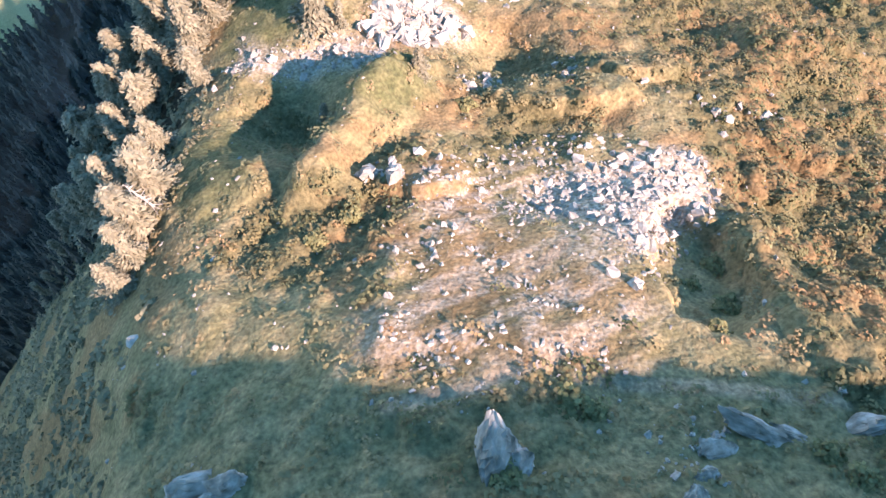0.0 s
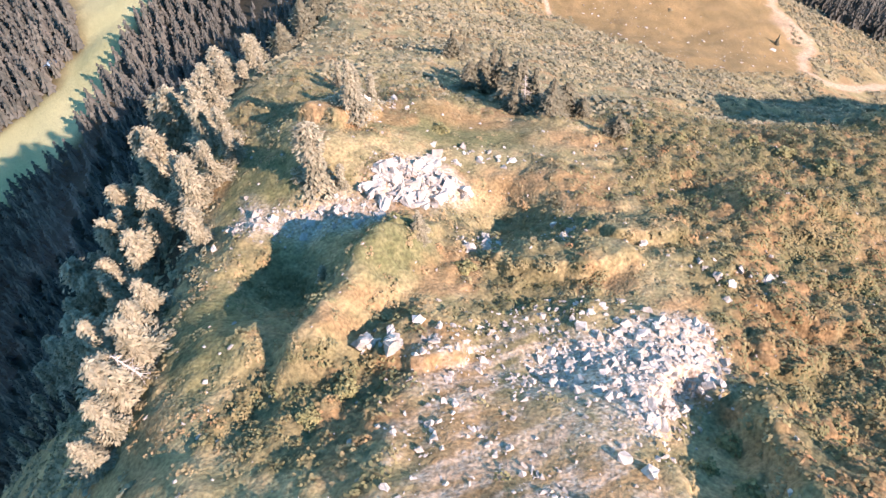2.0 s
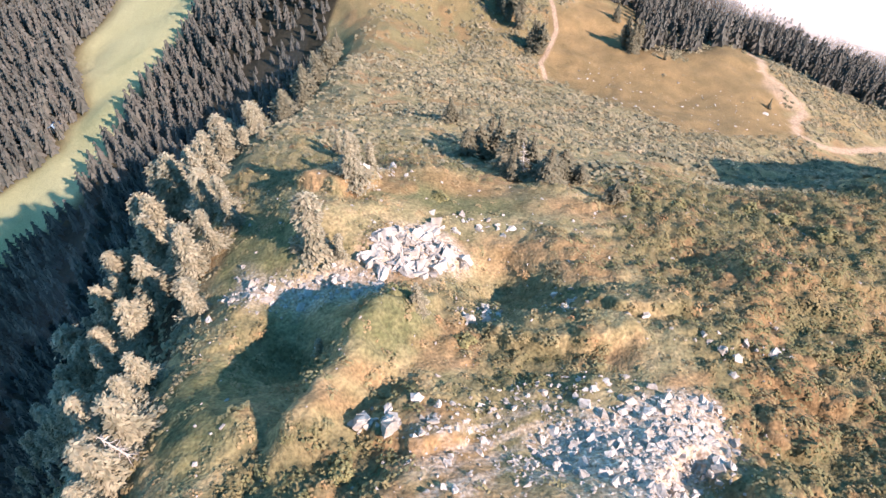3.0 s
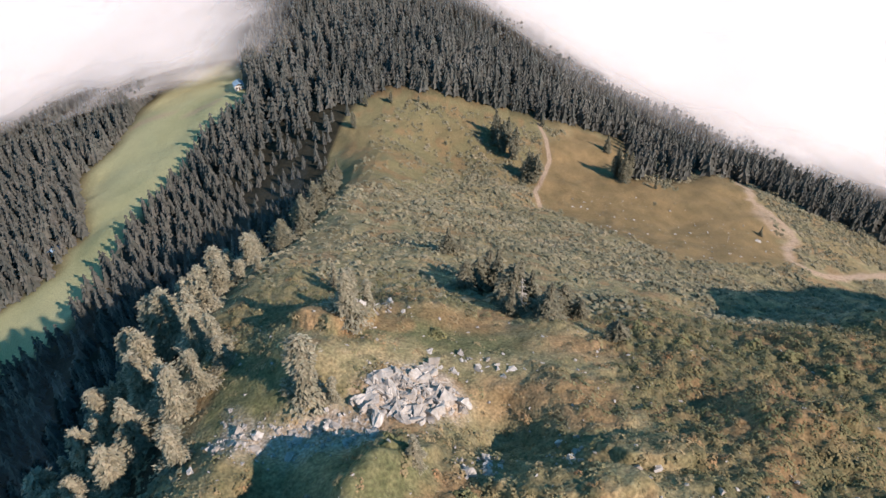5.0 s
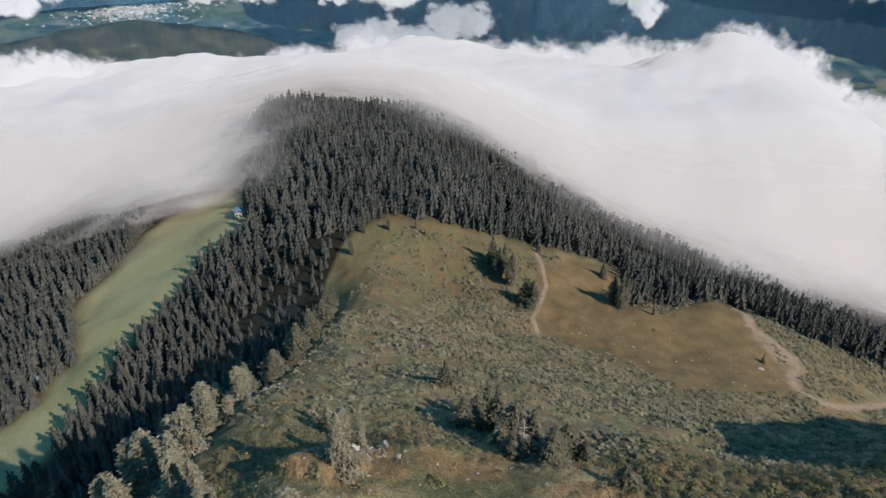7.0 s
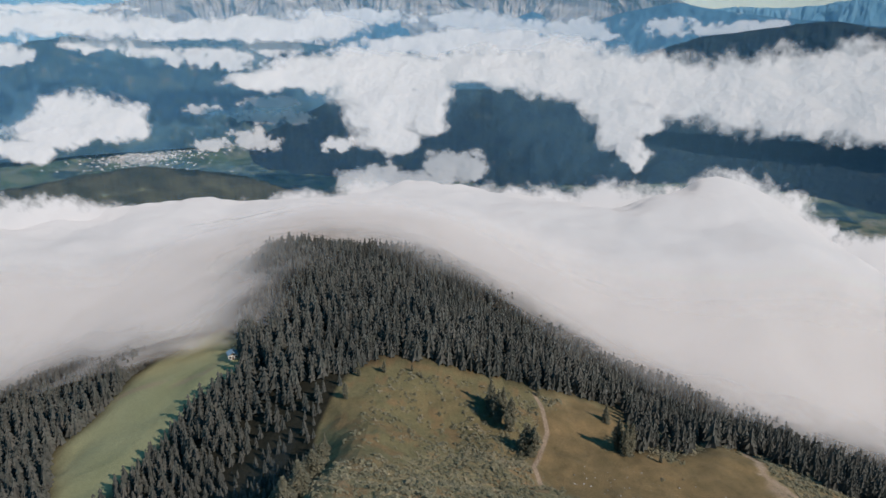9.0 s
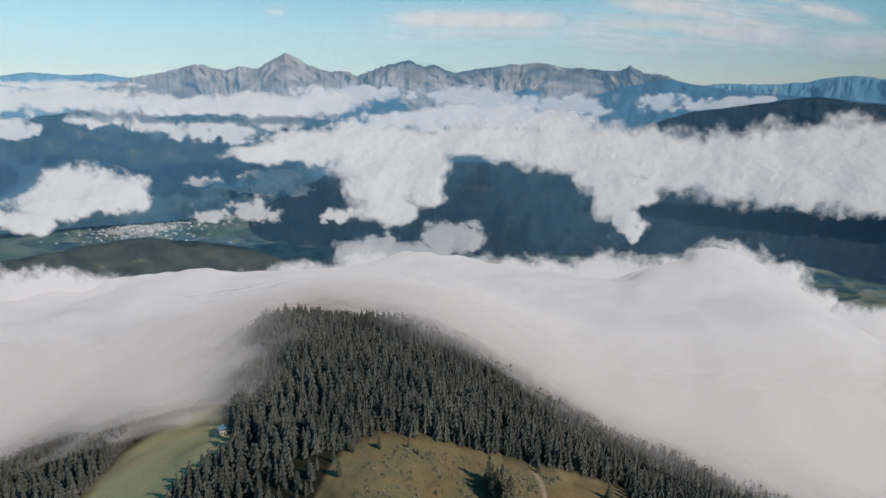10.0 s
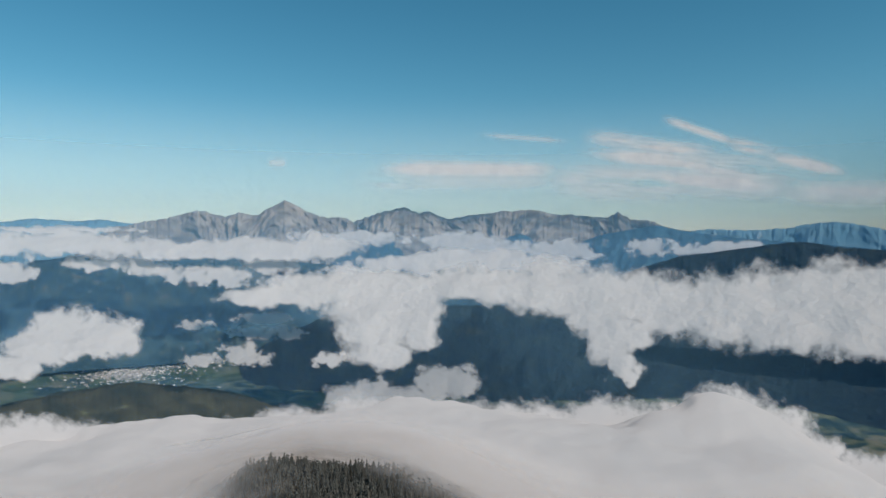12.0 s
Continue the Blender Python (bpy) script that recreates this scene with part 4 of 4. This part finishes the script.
GREY_ROCK = simple_material("grey_rock", [(0.3, (0.13, 0.12, 0.1)), (0.5, (0.28, 0.26, 0.23)), (0.7, (0.5, 0.47, 0.44))], 1.6, 0.9, 0.9, 4.0)
ROCKS = [rock_mesh(k, 9 + k % 5, 0.6 + 0.08 * (k % 5)) for k in range(12)]
rr = random.Random(12)


def put_rock(name, x, y, size, parent=None, stretch=(1, 1, 1), turn=None, tip=12):
    ob = new(name, ROCKS[rr.randrange(len(ROCKS))])
    z = float(surface_z(x, y))
    m = pose(x, y, z + size * 0.02 * stretch[2], rr.uniform(-tip, tip), rr.uniform(-tip, tip), rr.uniform(0, 360) if turn is None else turn)
    ob.matrix_basis = m @ Matrix.Diagonal((size * stretch[0], size * stretch[1], size * stretch[2], 1))
    if parent:
        ob.parent = parent
    return ob


def rock_pile(name, outline, count, low, high, label, category, part_name="stone", stretch=(1, 1, 1), tip=20, power=2.0):
    """A heap of separate stones inside an outline: most of them small, a few large."""
    top = tagged(new(name), label, category)
    xs, ys = [p[0] for p in outline], [p[1] for p in outline]
    made = 0
    while made < count:
        x, y = rr.uniform(min(xs) - 1, max(xs) + 1), rr.uniform(min(ys) - 1, max(ys) + 1)
        if float(zone(outline, np.array([x]), np.array([y]), 1.2)[0]) > rr.random():
            put_rock(part_name, x, y, low + (high - low) * rr.random() ** power, top, stretch, None, tip)
            made += 1
    return top


rock_pile("scree", SCREE, 300, 0.22, 0.95, "patch of loose white limestone scree on the heath", "scree")
rock_pile("rock_outcrop", OUTCROP, 165, 0.45, 1.9, "broken white limestone outcrop of tilted blocks", "rock", "block", (0.9, 0.8, 1.25), 28, 1.3)
rock_pile("rubble", RUBBLE, 105, 0.22, 1.15, "heap of white limestone rubble below a bank", "rocks")
rock_pile("rock_ledge", [(-17, 76), (-15, 90), (-9, 88), (-6, 82), (-11, 76)], 34, 0.4, 1.5, "white limestone ledge among heath", "rock", "block", (1, 0.8, 1.1))
rock_pile("boulder_field", [(58, 270), (75, 285), (97, 283), (130, 266), (166, 262), (150, 225), (93, 206), (73, 233)], 230, 0.2, 0.9, "scattered pale boulders on the pasture", "rocks", "stone", power=4.0)
rock_pile("rock_bluff", [(-9, 30.5), (-8.5, 33), (-6, 34), (-4, 32.5), (-5, 30)], 14, 0.5, 1.5, "broken white rock bluff under a heath bank", "rock", "block", (1, 0.8, 1.3), 25, 1.2)
rock_pile("stone_run", [(-5, 34), (4, 36), (5, 31), (2.5, 26), (1, 19), (-3.5, 18), (-3, 26)], 60, 0.15, 0.65, "run of loose pale stones on the slope", "stones")
rock_pile("stone_run", [(6, 36), (10, 39), (20, 39), (20, 36), (12, 34.5)], 40, 0.15, 0.6, "run of loose pale stones on the slope", "stones")
rock_pile("stone_run", [(-2, 70), (3, 75), (12, 72), (8, 69), (2, 69)], 26, 0.25, 0.9, "run of loose pale stones on the slope", "stones")
rock_pile("stone_run", [(1, 47), (2, 52), (6.5, 53), (7, 49)], 22, 0.25, 0.9, "run of loose pale stones on the slope", "stones")
rock_pile("stone_run", [(13, 50), (12, 57), (16, 57), (17, 51)], 22, 0.2, 0.8, "run of loose pale stones on the slope", "stones")
rock_pile("stone_run", [(27, 39), (28, 45), (38, 45), (37, 40)], 18, 0.2, 0.75, "run of loose pale stones on the slope", "stones")
BOULDERS = [(-7.3, 31.5, 1.7), (20.7, 48.4, 1.1), (23, 48.9, 1.0), (14, 55.7, 0.9), (14.4, 51.5, 0.8), (15.2, 53, 0.7), (29.6, 42.6, 0.9), (30.6, 41.4, 0.7), (36, 43.1, 0.9), (2.5, 49, 1.2), (4.7, 50.9, 0.8),
            (-4, 55.8, 1.6), (-29.3, 51.9, 0.9), (-32, 52.5, 0.7), (-2.8, 34.9, 0.9), (-1.4, 31.7, 0.8), (3.7, 35, 0.8), (6.7, 34.7, 0.7), (9.5, 36.9, 0.7)]
MORE = [(-1.5, 22.7, 0.8), (0.5, 24.8, 0.5), (-5.0, 32, 1.0), (13.2, 18.9, 0.9), (14.8, 17.7, 1.1), (-2.3, 19.9, 0.6), (-4.6, 16.6, 0.5), (-5, 13.4, 0.5), (4.7, 20.1, 0.5), (27.7, 21.4, 0.5),
        (10.6, 10.3, 0.5), (20.3, 10, 0.4), (26.6, 8.5, 0.6), (-1.7, 24.4, 0.5), (11.8, 9.7, 0.4), (147.1, 247.2, 1.8), (2.6, 74.3, 0.9), (6.7, 72.6, 0.8), (-2, 74, 0.8), (8.7, 31.5, 0.7), (-27, 15, 0.9)]
for x, y, size in BOULDERS + MORE:
    tagged(put_rock("boulder", x, y, size), "pale limestone boulder lying in the heath", "boulder", "boulders on the ridge")
for x, y, size, st in [(2.7, 4.4, 1.7, (0.8, 1.7, 0.9)), (3.9, 3.7, 1.2, (1.1, 1.2, 0.8)), (-16.8, 2.4, 1.7, (1.4, 0.9, 0.5)), (-14.3, 2.7, 1.3, (1.3, 1.0, 0.6)), (-15.5, 1.6, 1.3, (1.5, 0.8, 0.5)), (16.6, 4.6, 1.1, (1.4, 0.9, 0.5)),
                       (19.5, 6.0, 1.6, (1.9, 0.7, 0.5)), (21.6, 5.7, 1.2, (1.6, 0.7, 0.55)), (15, 3.0, 0.9, (1.2, 0.8, 0.6)), (27, 6.2, 1.5, (1.5, 0.7, 0.6)), (28.6, 5.2, 1.2, (1.2, 0.8, 0.7)), (14.2, 1.6, 1.0, (0.8, 1.3, 0.6))]:
    crag = put_rock("crag", x, y, size, None, st, rr.uniform(-25, 25), 10)
    crag.data = rock_mesh(200 + int(10 * abs(x)), 26, 0.85, 0.085, 3)
    crag.data.materials[0] = GREY_ROCK
    tagged(crag, "grey limestone crag standing out of shaded turf", "rock", "crags in the shade")
rock_pile("rubble", [(12.5, 5.8), (18, 6.6), (18.5, 3.6), (15, 2.4), (12.6, 3.6)], 60, 0.1, 0.5, "grey rubble among crags in shaded turf", "rocks")


def loose_stones():
    n = 60000
    x, y = rng.uniform(-30, 60, n), rng.uniform(3, 92, n)
    w = np.maximum.reduce([zone(SCREE, x, y, 3), 0.5 * zone(GRAVEL, x, y, 4), zone(OUTCROP, x, y, 4) * 0.6, zone(RUBBLE, x, y, 3) * 0.7, 0.02 + 0 * x]) * (0.15 + 0.85 * smooth(0.45, 0.6, fbm(x / 3.5, y / 3.5, 3, 19)))
    k = rng.uniform(0, 1, n) < w
    x, y = x[k], y[k]
    tv, tf = [], []
    for seed in range(5):
        me = rock_mesh(50 + seed, 9, 0.75, 0)
        me.calc_loop_triangles()
        tv.append(np.array([v.co[:] for v in me.vertices]))
        tf.append(np.array([t.vertices[:] for t in me.loop_triangles]))
    size = 0.07 + 0.36 * rng.uniform(0, 1, len(x)) ** 2.2
    ob = scatter("loose_stones", tv, tf, x, y, surface_z(x, y) + 0.02, size, LIMESTONE, rng)
    tagged(ob, "small pale stones strewn over the slope", "stones", kind="stuff")


loose_stones()


# ---- trees near the camera ----
def spray_quads(centres, normals, ways, size, r):
    """One slim pointed spray for each centre, laid along its bough."""
    b = np.cross(normals, ways)
    b /= np.linalg.norm(b, axis=1, keepdims=True)
    a = ways / np.linalg.norm(ways, axis=1, keepdims=True)
    s = (size * r.uniform(0.6, 1.3, len(centres)))[:, None]
    return np.stack([centres - a * s, centres - b * s * 0.42, centres + a * s * 1.1, centres + b * s * 0.42], 1).reshape(-1, 3)


def spruce_tree(seed, ragged=0.0, fine=0.165, leaves=None):
    """A spruce 12 m tall: a tapered stem and whorls of drooping boughs hung with sprays."""
    r = np.random.default_rng(seed)
    top = new("spruce_tree")
    h, rad = 12.0, 3.5
    n, rings = 8, 9
    zz = np.linspace(-0.6, h * 0.97, rings)
    ang = np.linspace(0, 2 * np.pi, n, endpoint=False)
    bend = r.normal(0, 0.06, (rings, 2)).cumsum(0)
    V = []
    for k, z in enumerate(zz):
        q = 0.21 * (1 - k / (rings - 1)) ** 0.9 + 0.015
        V.append(np.stack([bend[k, 0] + q * np.cos(ang), bend[k, 1] + q * np.sin(ang), np.full(n, z)], 1))
    F = [(k * n + i, k * n + (i + 1) % n, (k + 1) * n + (i + 1) % n, (k + 1) * n + i) for k in range(rings - 1) for i in range(n)]
    mesh_object("trunk", np.concatenate(V), F, BARK, top)
    C, N, A = [], [], []
    levels = 38
    for k in range(levels):
        t = (k + r.uniform(-0.3, 0.3)) / levels
        z0 = h * (0.07 + 0.92 * t)
        count = int(10 - 4 * t)
        for j in range(count):
            a = 2 * np.pi * (j + r.uniform(-0.35, 0.35)) / count + k * 2.4
            length = (rad * (1 - t) ** 0.62 * (0.75 + 0.35 * math.sin(5 * t + seed)) + 0.15) * r.uniform(0.55, 1.15) * (0.86 + 0.24 * math.sin(2 * a + seed + 5 * t)) * (1 if r.uniform() > ragged else 0.4)
            m = max(3, int(2.1 * length / fine))
            s = (np.arange(m) + r.uniform(0.1, 0.9, m)) / m
            s = 0.18 + 0.82 * s
            d = length * s
            droop = -0.36 * d + 0.12 * d * d / max(length, 0.3)
            side = r.normal(0, 0.24, m) * (0.4 + d * 0.55)
            cx, cy = d * np.cos(a) - side * np.sin(a), d * np.sin(a) + side * np.cos(a)
            C.append(np.stack([cx, cy, z0 + droop + r.normal(0, 0.08, m)], 1))
            A.append(np.stack([np.full(m, np.cos(a)), np.full(m, np.sin(a)), np.full(m, -0.45)], 1) + r.normal(0, 0.45, (m, 3)))
            N.append(np.stack([np.full(m, 0.75 * np.cos(a)), np.full(m, 0.75 * np.sin(a)), np.full(m, 0.7)], 1) + r.normal(0, 0.28, (m, 3)))
    C, N, A = np.concatenate(C), np.concatenate(N), np.concatenate(A)
    V = spray_quads(C, N, A, fine * 1.75, r)
    mesh_object("crown", V, quad_faces(len(C)), leaves or CROWN, top, shade=False)
    return tagged(top, "grey-green spruce with drooping boughs on the ridge", "tree", "spruces on the ridge")


def dead_tree(x, y, h):
    """A bare pale snag with thin broken boughs."""
    r = np.random.default_rng(5)
    top = new("dead_tree")
    bm = bmesh.new()
    bmesh.ops.create_cone(bm, segments=8, radius1=0.16, radius2=0.03, depth=h, matrix=Matrix.Translation((0, 0, h / 2 - 0.3)))
    me = bpy.data.meshes.new("trunk")
    bm.to_mesh(me), bm.free()
    me.materials.append(SNAG)
    new("trunk", me).parent = top
    for k in range(46):
        z, a, length = r.uniform(0.25, 0.95) * h, r.uniform(0, 6.28), 0
        length = (1.9 * (1 - z / h) + 0.4) * r.uniform(0.6, 1.1)
        bm = bmesh.new()
        bmesh.ops.create_cone(bm, segments=5, radius1=0.045, radius2=0.01, depth=length, matrix=Matrix.Translation((0, 0, z)) @ pose(0, 0, 0, 0, 105, math.degrees(a)) @ Matrix.Translation((0, 0, length / 2)))
        me = bpy.data.meshes.new("bough")
        bm.to_mesh(me), bm.free()
        me.materials.append(SNAG)
        new("bough", me).parent = top
    top.matrix_basis = pose(x, y, float(ground_z(x, y)), 6, -4, 0)
    tagged(top, "dead pale grey spruce with bare boughs", "tree")


SNAG = simple_material("weathered_wood", [(0.3, (0.34, 0.31, 0.28)), (0.7, (0.55, 0.52, 0.48))], 4.0)
TREES_LEFT = [(-31.4, 33.2, 11), (-31.2, 28.9, 10.5), (-31.4, 25.3, 9), (-32.1, 22.3, 7), (-34.2, 38.5, 10), (-34.9, 43.4, 9), (-39.3, 37.6, 13), (-33.4, 30.8, 9), (-46, 51.2, 12), (-51, 46, 12), (-32.6, 55.2, 8.5), (-36.5, 64.7, 12), (-34.1, 68.9, 9.5), (-31.9, 73, 7), (-33.4, 76.1, 10),
              (-39.3, 68.9, 11), (-43.1, 63.3, 13), (-44.5, 58.3, 12), (-38.2, 79.6, 12), (-40, 84, 13), (-47.7, 76.7, 13), (-49.9, 82.7, 15), (-54.8, 86.5, 19), (-46.7, 89.1, 14.5), (-49.8, 90, 16), (-42.5, 95, 12), (-52, 98, 14), (-58, 78, 16), (-55, 68, 15), (-60, 62, 14),
              (-68.4, 69.6, 18), (-56.4, 52, 14), (-65.6, 54.2, 13), (-17.6, 63, 11.5), (-14.2, 61.9, 5), (-14.6, 45.5, 3.4), (-3.3, 48.5, 4.5), (-14, 77.5, 9.5), (-11.8, 84, 7.5)]
TREES_CREST = [(-46.4, 111.5, 14.5), (-41.8, 111.3, 7), (-43.6, 105.1, 10), (-46.6, 101.7, 11), (-37.9, 112.6, 5), (-44, 124.8, 11.5), (-48, 118, 12), (-53, 108, 14), (-51, 128, 13), (-46, 134, 11), (-49, 144, 13), (-44, 152, 10), (-47, 162, 14), (-48, 170, 13), (-44, 176, 10), (-46, 188, 14), (-48, 195, 13), (-44, 200, 12), (-46, 210, 14), (-48, 220, 13), (-45, 228, 14), (-49, 238, 13), (-46, 247, 14), (-50, 258, 13), (-48, 268, 12), (-17, 96, 8), (-20, 101, 7)]
TREES_RIGHT = [(7.3, 112, 10), (11.5, 112, 12), (14.5, 104, 12), (22, 97, 9), (17.5, 88, 9), (9.8, 117, 11), (15.9, 97.7, 10), (12.2, 91.5, 8), (27.8, 81.5, 6), (1.7, 141.9, 9), (4.9, 110, 8), (20.3, 93.8, 7), (13, 99, 11), (25, 95, 6), (5, 146, 6)]
TREES_PASTURE = [(30, 324, 19), (35, 315, 20), (37.7, 306, 20), (33, 312, 19), (31, 318, 17), (43.4, 289, 18), (46.8, 286, 18), (45, 291, 16), (95, 298, 20), (92, 302, 20), (98, 301, 18), (93, 329, 12), (58, 345, 9),
                 (152, 255, 6), (110, 290, 6), (-27, 341, 8), (-12, 345, 5), (-44, 311, 10), (-7, 341, 5), (-40, 335, 9)]
SPRUCES = [spruce_tree(3), spruce_tree(8, 0.15), spruce_tree(21, 0.3), spruce_tree(34, 0.1), spruce_tree(5, 0.1, 0.21, CROWN_DARK), spruce_tree(13, 0.2, 0.21, CROWN_DARK)]
used = [False] * len(SPRUCES)
for k, (x, y, h) in enumerate(TREES_LEFT + TREES_CREST + TREES_RIGHT + TREES_PASTURE):
    wide = h / 12 * rr.uniform(1.15, 1.55) * (0.6 if y > 250 else 1.0)
    m = pose(x, y, float(ground_z(x, y)) - 0.4, rr.uniform(-3, 3), rr.uniform(-3, 3), rr.uniform(0, 360)) @ Matrix.Diagonal((wide, wide, h / 12, 1))
    v = rr.randrange(4) if x < 0 and y < 140 else 4 + rr.randrange(2)
    if used[v]:
        copy_thing(SPRUCES[v], m @ Matrix.Diagonal((1 / SPRUCES[v].scale[0], 1 / SPRUCES[v].scale[1], 1 / SPRUCES[v].scale[2], 1)))
    else:
        SPRUCES[v].matrix_basis, used[v] = m, True
for i in range(9):
    for j in range(10):
        x, y = -84 + 5.4 * i + rr.uniform(-2, 2), 48 + 7.4 * j + rr.uniform(-4, 4)
        h = rr.uniform(8, 14)
        if x < float(np.interp(y, STATIONS, EDGE_X)) - 13 and y < 118:
            v = rr.randrange(4)
            m = pose(x, y, float(ground_z(x, y)) - 0.3, 0, 0, rr.uniform(0, 360)) @ Matrix.Diagonal((h / 12, h / 12, h / 12, 1))
            copy_thing(SPRUCES[v], m @ Matrix.Diagonal([1 / q for q in SPRUCES[v].scale] + [1]))
dead_tree(-30.2, 31, 8)
dead_tree(14.2, 93.5, 10)


# ---- the chalet on the far meadow ----
def part(name, bm, mat, parent, label=""):
    me = bpy.data.meshes.new(name)
    bm.to_mesh(me)
    bm.free()
    me.materials.append(mat)
    ob = new(name, me)
    ob.parent = parent
    if label:
        ob["label"] = label
    return ob


def box(w, d, h, at, bevel=0.0):
    bm = bmesh.new()
    bmesh.ops.create_cube(bm, size=1, matrix=Matrix.Translation(at) @ Matrix.Diagonal((w, d, h, 1)))
    if bevel:
        bmesh.ops.bevel(bm, geom=bm.edges[:], offset=bevel, segments=1, affect="EDGES")
    return bm


ROOF = simple_material("blue_grey_roof", [(0.3, (0.14, 0.24, 0.34)), (0.7, (0.26, 0.38, 0.48))], 0.8, 0.45)
PLASTER = simple_material("plaster", [(0.3, (0.5, 0.48, 0.44)), (0.7, (0.62, 0.6, 0.56))], 1.0)
TIMBER = simple_material("dark_timber", [(0.3, (0.07, 0.045, 0.03)), (0.7, (0.14, 0.09, 0.06))], 2.0)
GLASS = simple_material("window_glass", [(0.3, (0.02, 0.03, 0.04)), (0.7, (0.04, 0.05, 0.06))], 1.0, 0.1)


def chalet(x, y, turn, w, d, label):
    top = new("chalet")
    part("wall", box(w, d, 3.2, (0, 0, 0.9)), PLASTER, top, "pale plaster walls")
    for sgn in (-1, 1):
        bm = bmesh.new()
        bmesh.ops.create_cube(bm, size=1, matrix=Matrix.Translation((sgn * w * 0.27, 0, 3.4)) @ Matrix.Rotation(sgn * radians(27), 4, "Y") @ Matrix.Diagonal((w * 0.66, d + 1.4, 0.22, 1)))
        part("roof_slope", bm, ROOF, top, "blue-grey sheet roof")
        bm = bmesh.new()
        a, b, c = (bm.verts.new((q, sgn * d * 0.497, zz)) for q, zz in ((-w / 2, 2.5), (w / 2, 2.5), (0, 2.5 + w * 0.25)))
        lid = [bm.verts.new((v.co.x, v.co.y - sgn * 0.2, v.co.z)) for v in (a, b, c)]
        for f in ((a, b, c), lid[::-1], (a, lid[0], lid[1], b), (b, lid[1], lid[2], c), (c, lid[2], lid[0], a)):
            bm.faces.new(f)
        part("gable", bm, TIMBER, top, "dark timber gable")
    part("chimney", box(0.7, 0.7, 1.8, (w * 0.2, d * 0.2, 4.5), 0.05), PLASTER, top)
    door = part("door", box(1.0, 0.1, 2.0, (0, -d / 2 - 0.03, 0.4)), TIMBER, top)
    part("handle", box(0.08, 0.08, 0.2, (0.38, -d / 2 - 0.1, 0.4)), ROOF, door)
    for q in (-w * 0.3, w * 0.3):
        win = part("window", box(1.2, 0.1, 1.1, (q, -d / 2 - 0.03, 1.0)), TIMBER, top)
        part("pane", box(1.0, 0.06, 0.9, (q, -d / 2 - 0.07, 1.0)), GLASS, win)
    top.matrix_basis = pose(x, y, float(ground_z(x, y)) + 0.9, 0, 0, turn)
    tagged(top, label, "house")


chalet(-120, 377, 25, 5.5, 4.5, "small chalet with a blue-grey roof on the meadow")
chalet(-207, 282, -10, 5, 4, "small pale hut at the edge of the forest")


# ---- the town in the valley ----
def town():
    n = 1700
    c0, e0 = bearing(270, 632)
    k = rng.uniform(0, 1, n) < 0.45
    a = c0 + np.where(k, rng.normal(-0.03, 0.022, n), rng.normal(0.0, 0.055, n))
    d = np.where(k, 3020 + rng.normal(0, 70, n), 3180 + rng.normal(0, 200, n))
    x, y = EYE.x + d * np.sin(a), EYE.y + d * np.cos(a)
    tv = np.array([(-.5, -.5, 0), (.5, -.5, 0), (.5, .5, 0), (-.5, .5, 0), (-.5, -.5, .6), (.5, -.5, .6), (.5, .5, .6), (-.5, .5, .6), (0, -.5, .95), (0, .5, .95)])
    tf = np.array([(0, 1, 5), (0, 5, 4), (1, 2, 6), (1, 6, 5), (2, 3, 7), (2, 7, 6), (3, 0, 4), (3, 4, 7), (4, 5, 8), (6, 7, 9), (5, 6, 9), (5, 9, 8), (7, 4, 8), (7, 8, 9)])
    size = rng.uniform(4, 9, n)
    m = leaf_material("town_walls", [(0.35, (0.35, 0.31, 0.29)), (0.65, (0.75, 0.68, 0.64))], 0.05, 0.45)
    ob = scatter("town", [tv], [tf], x, y, valley_z(x, y) - 2, size, m, rng, size * 0.8)
    tagged(ob, "small pale town spread over the valley floor", "town", kind="stuff")


town()
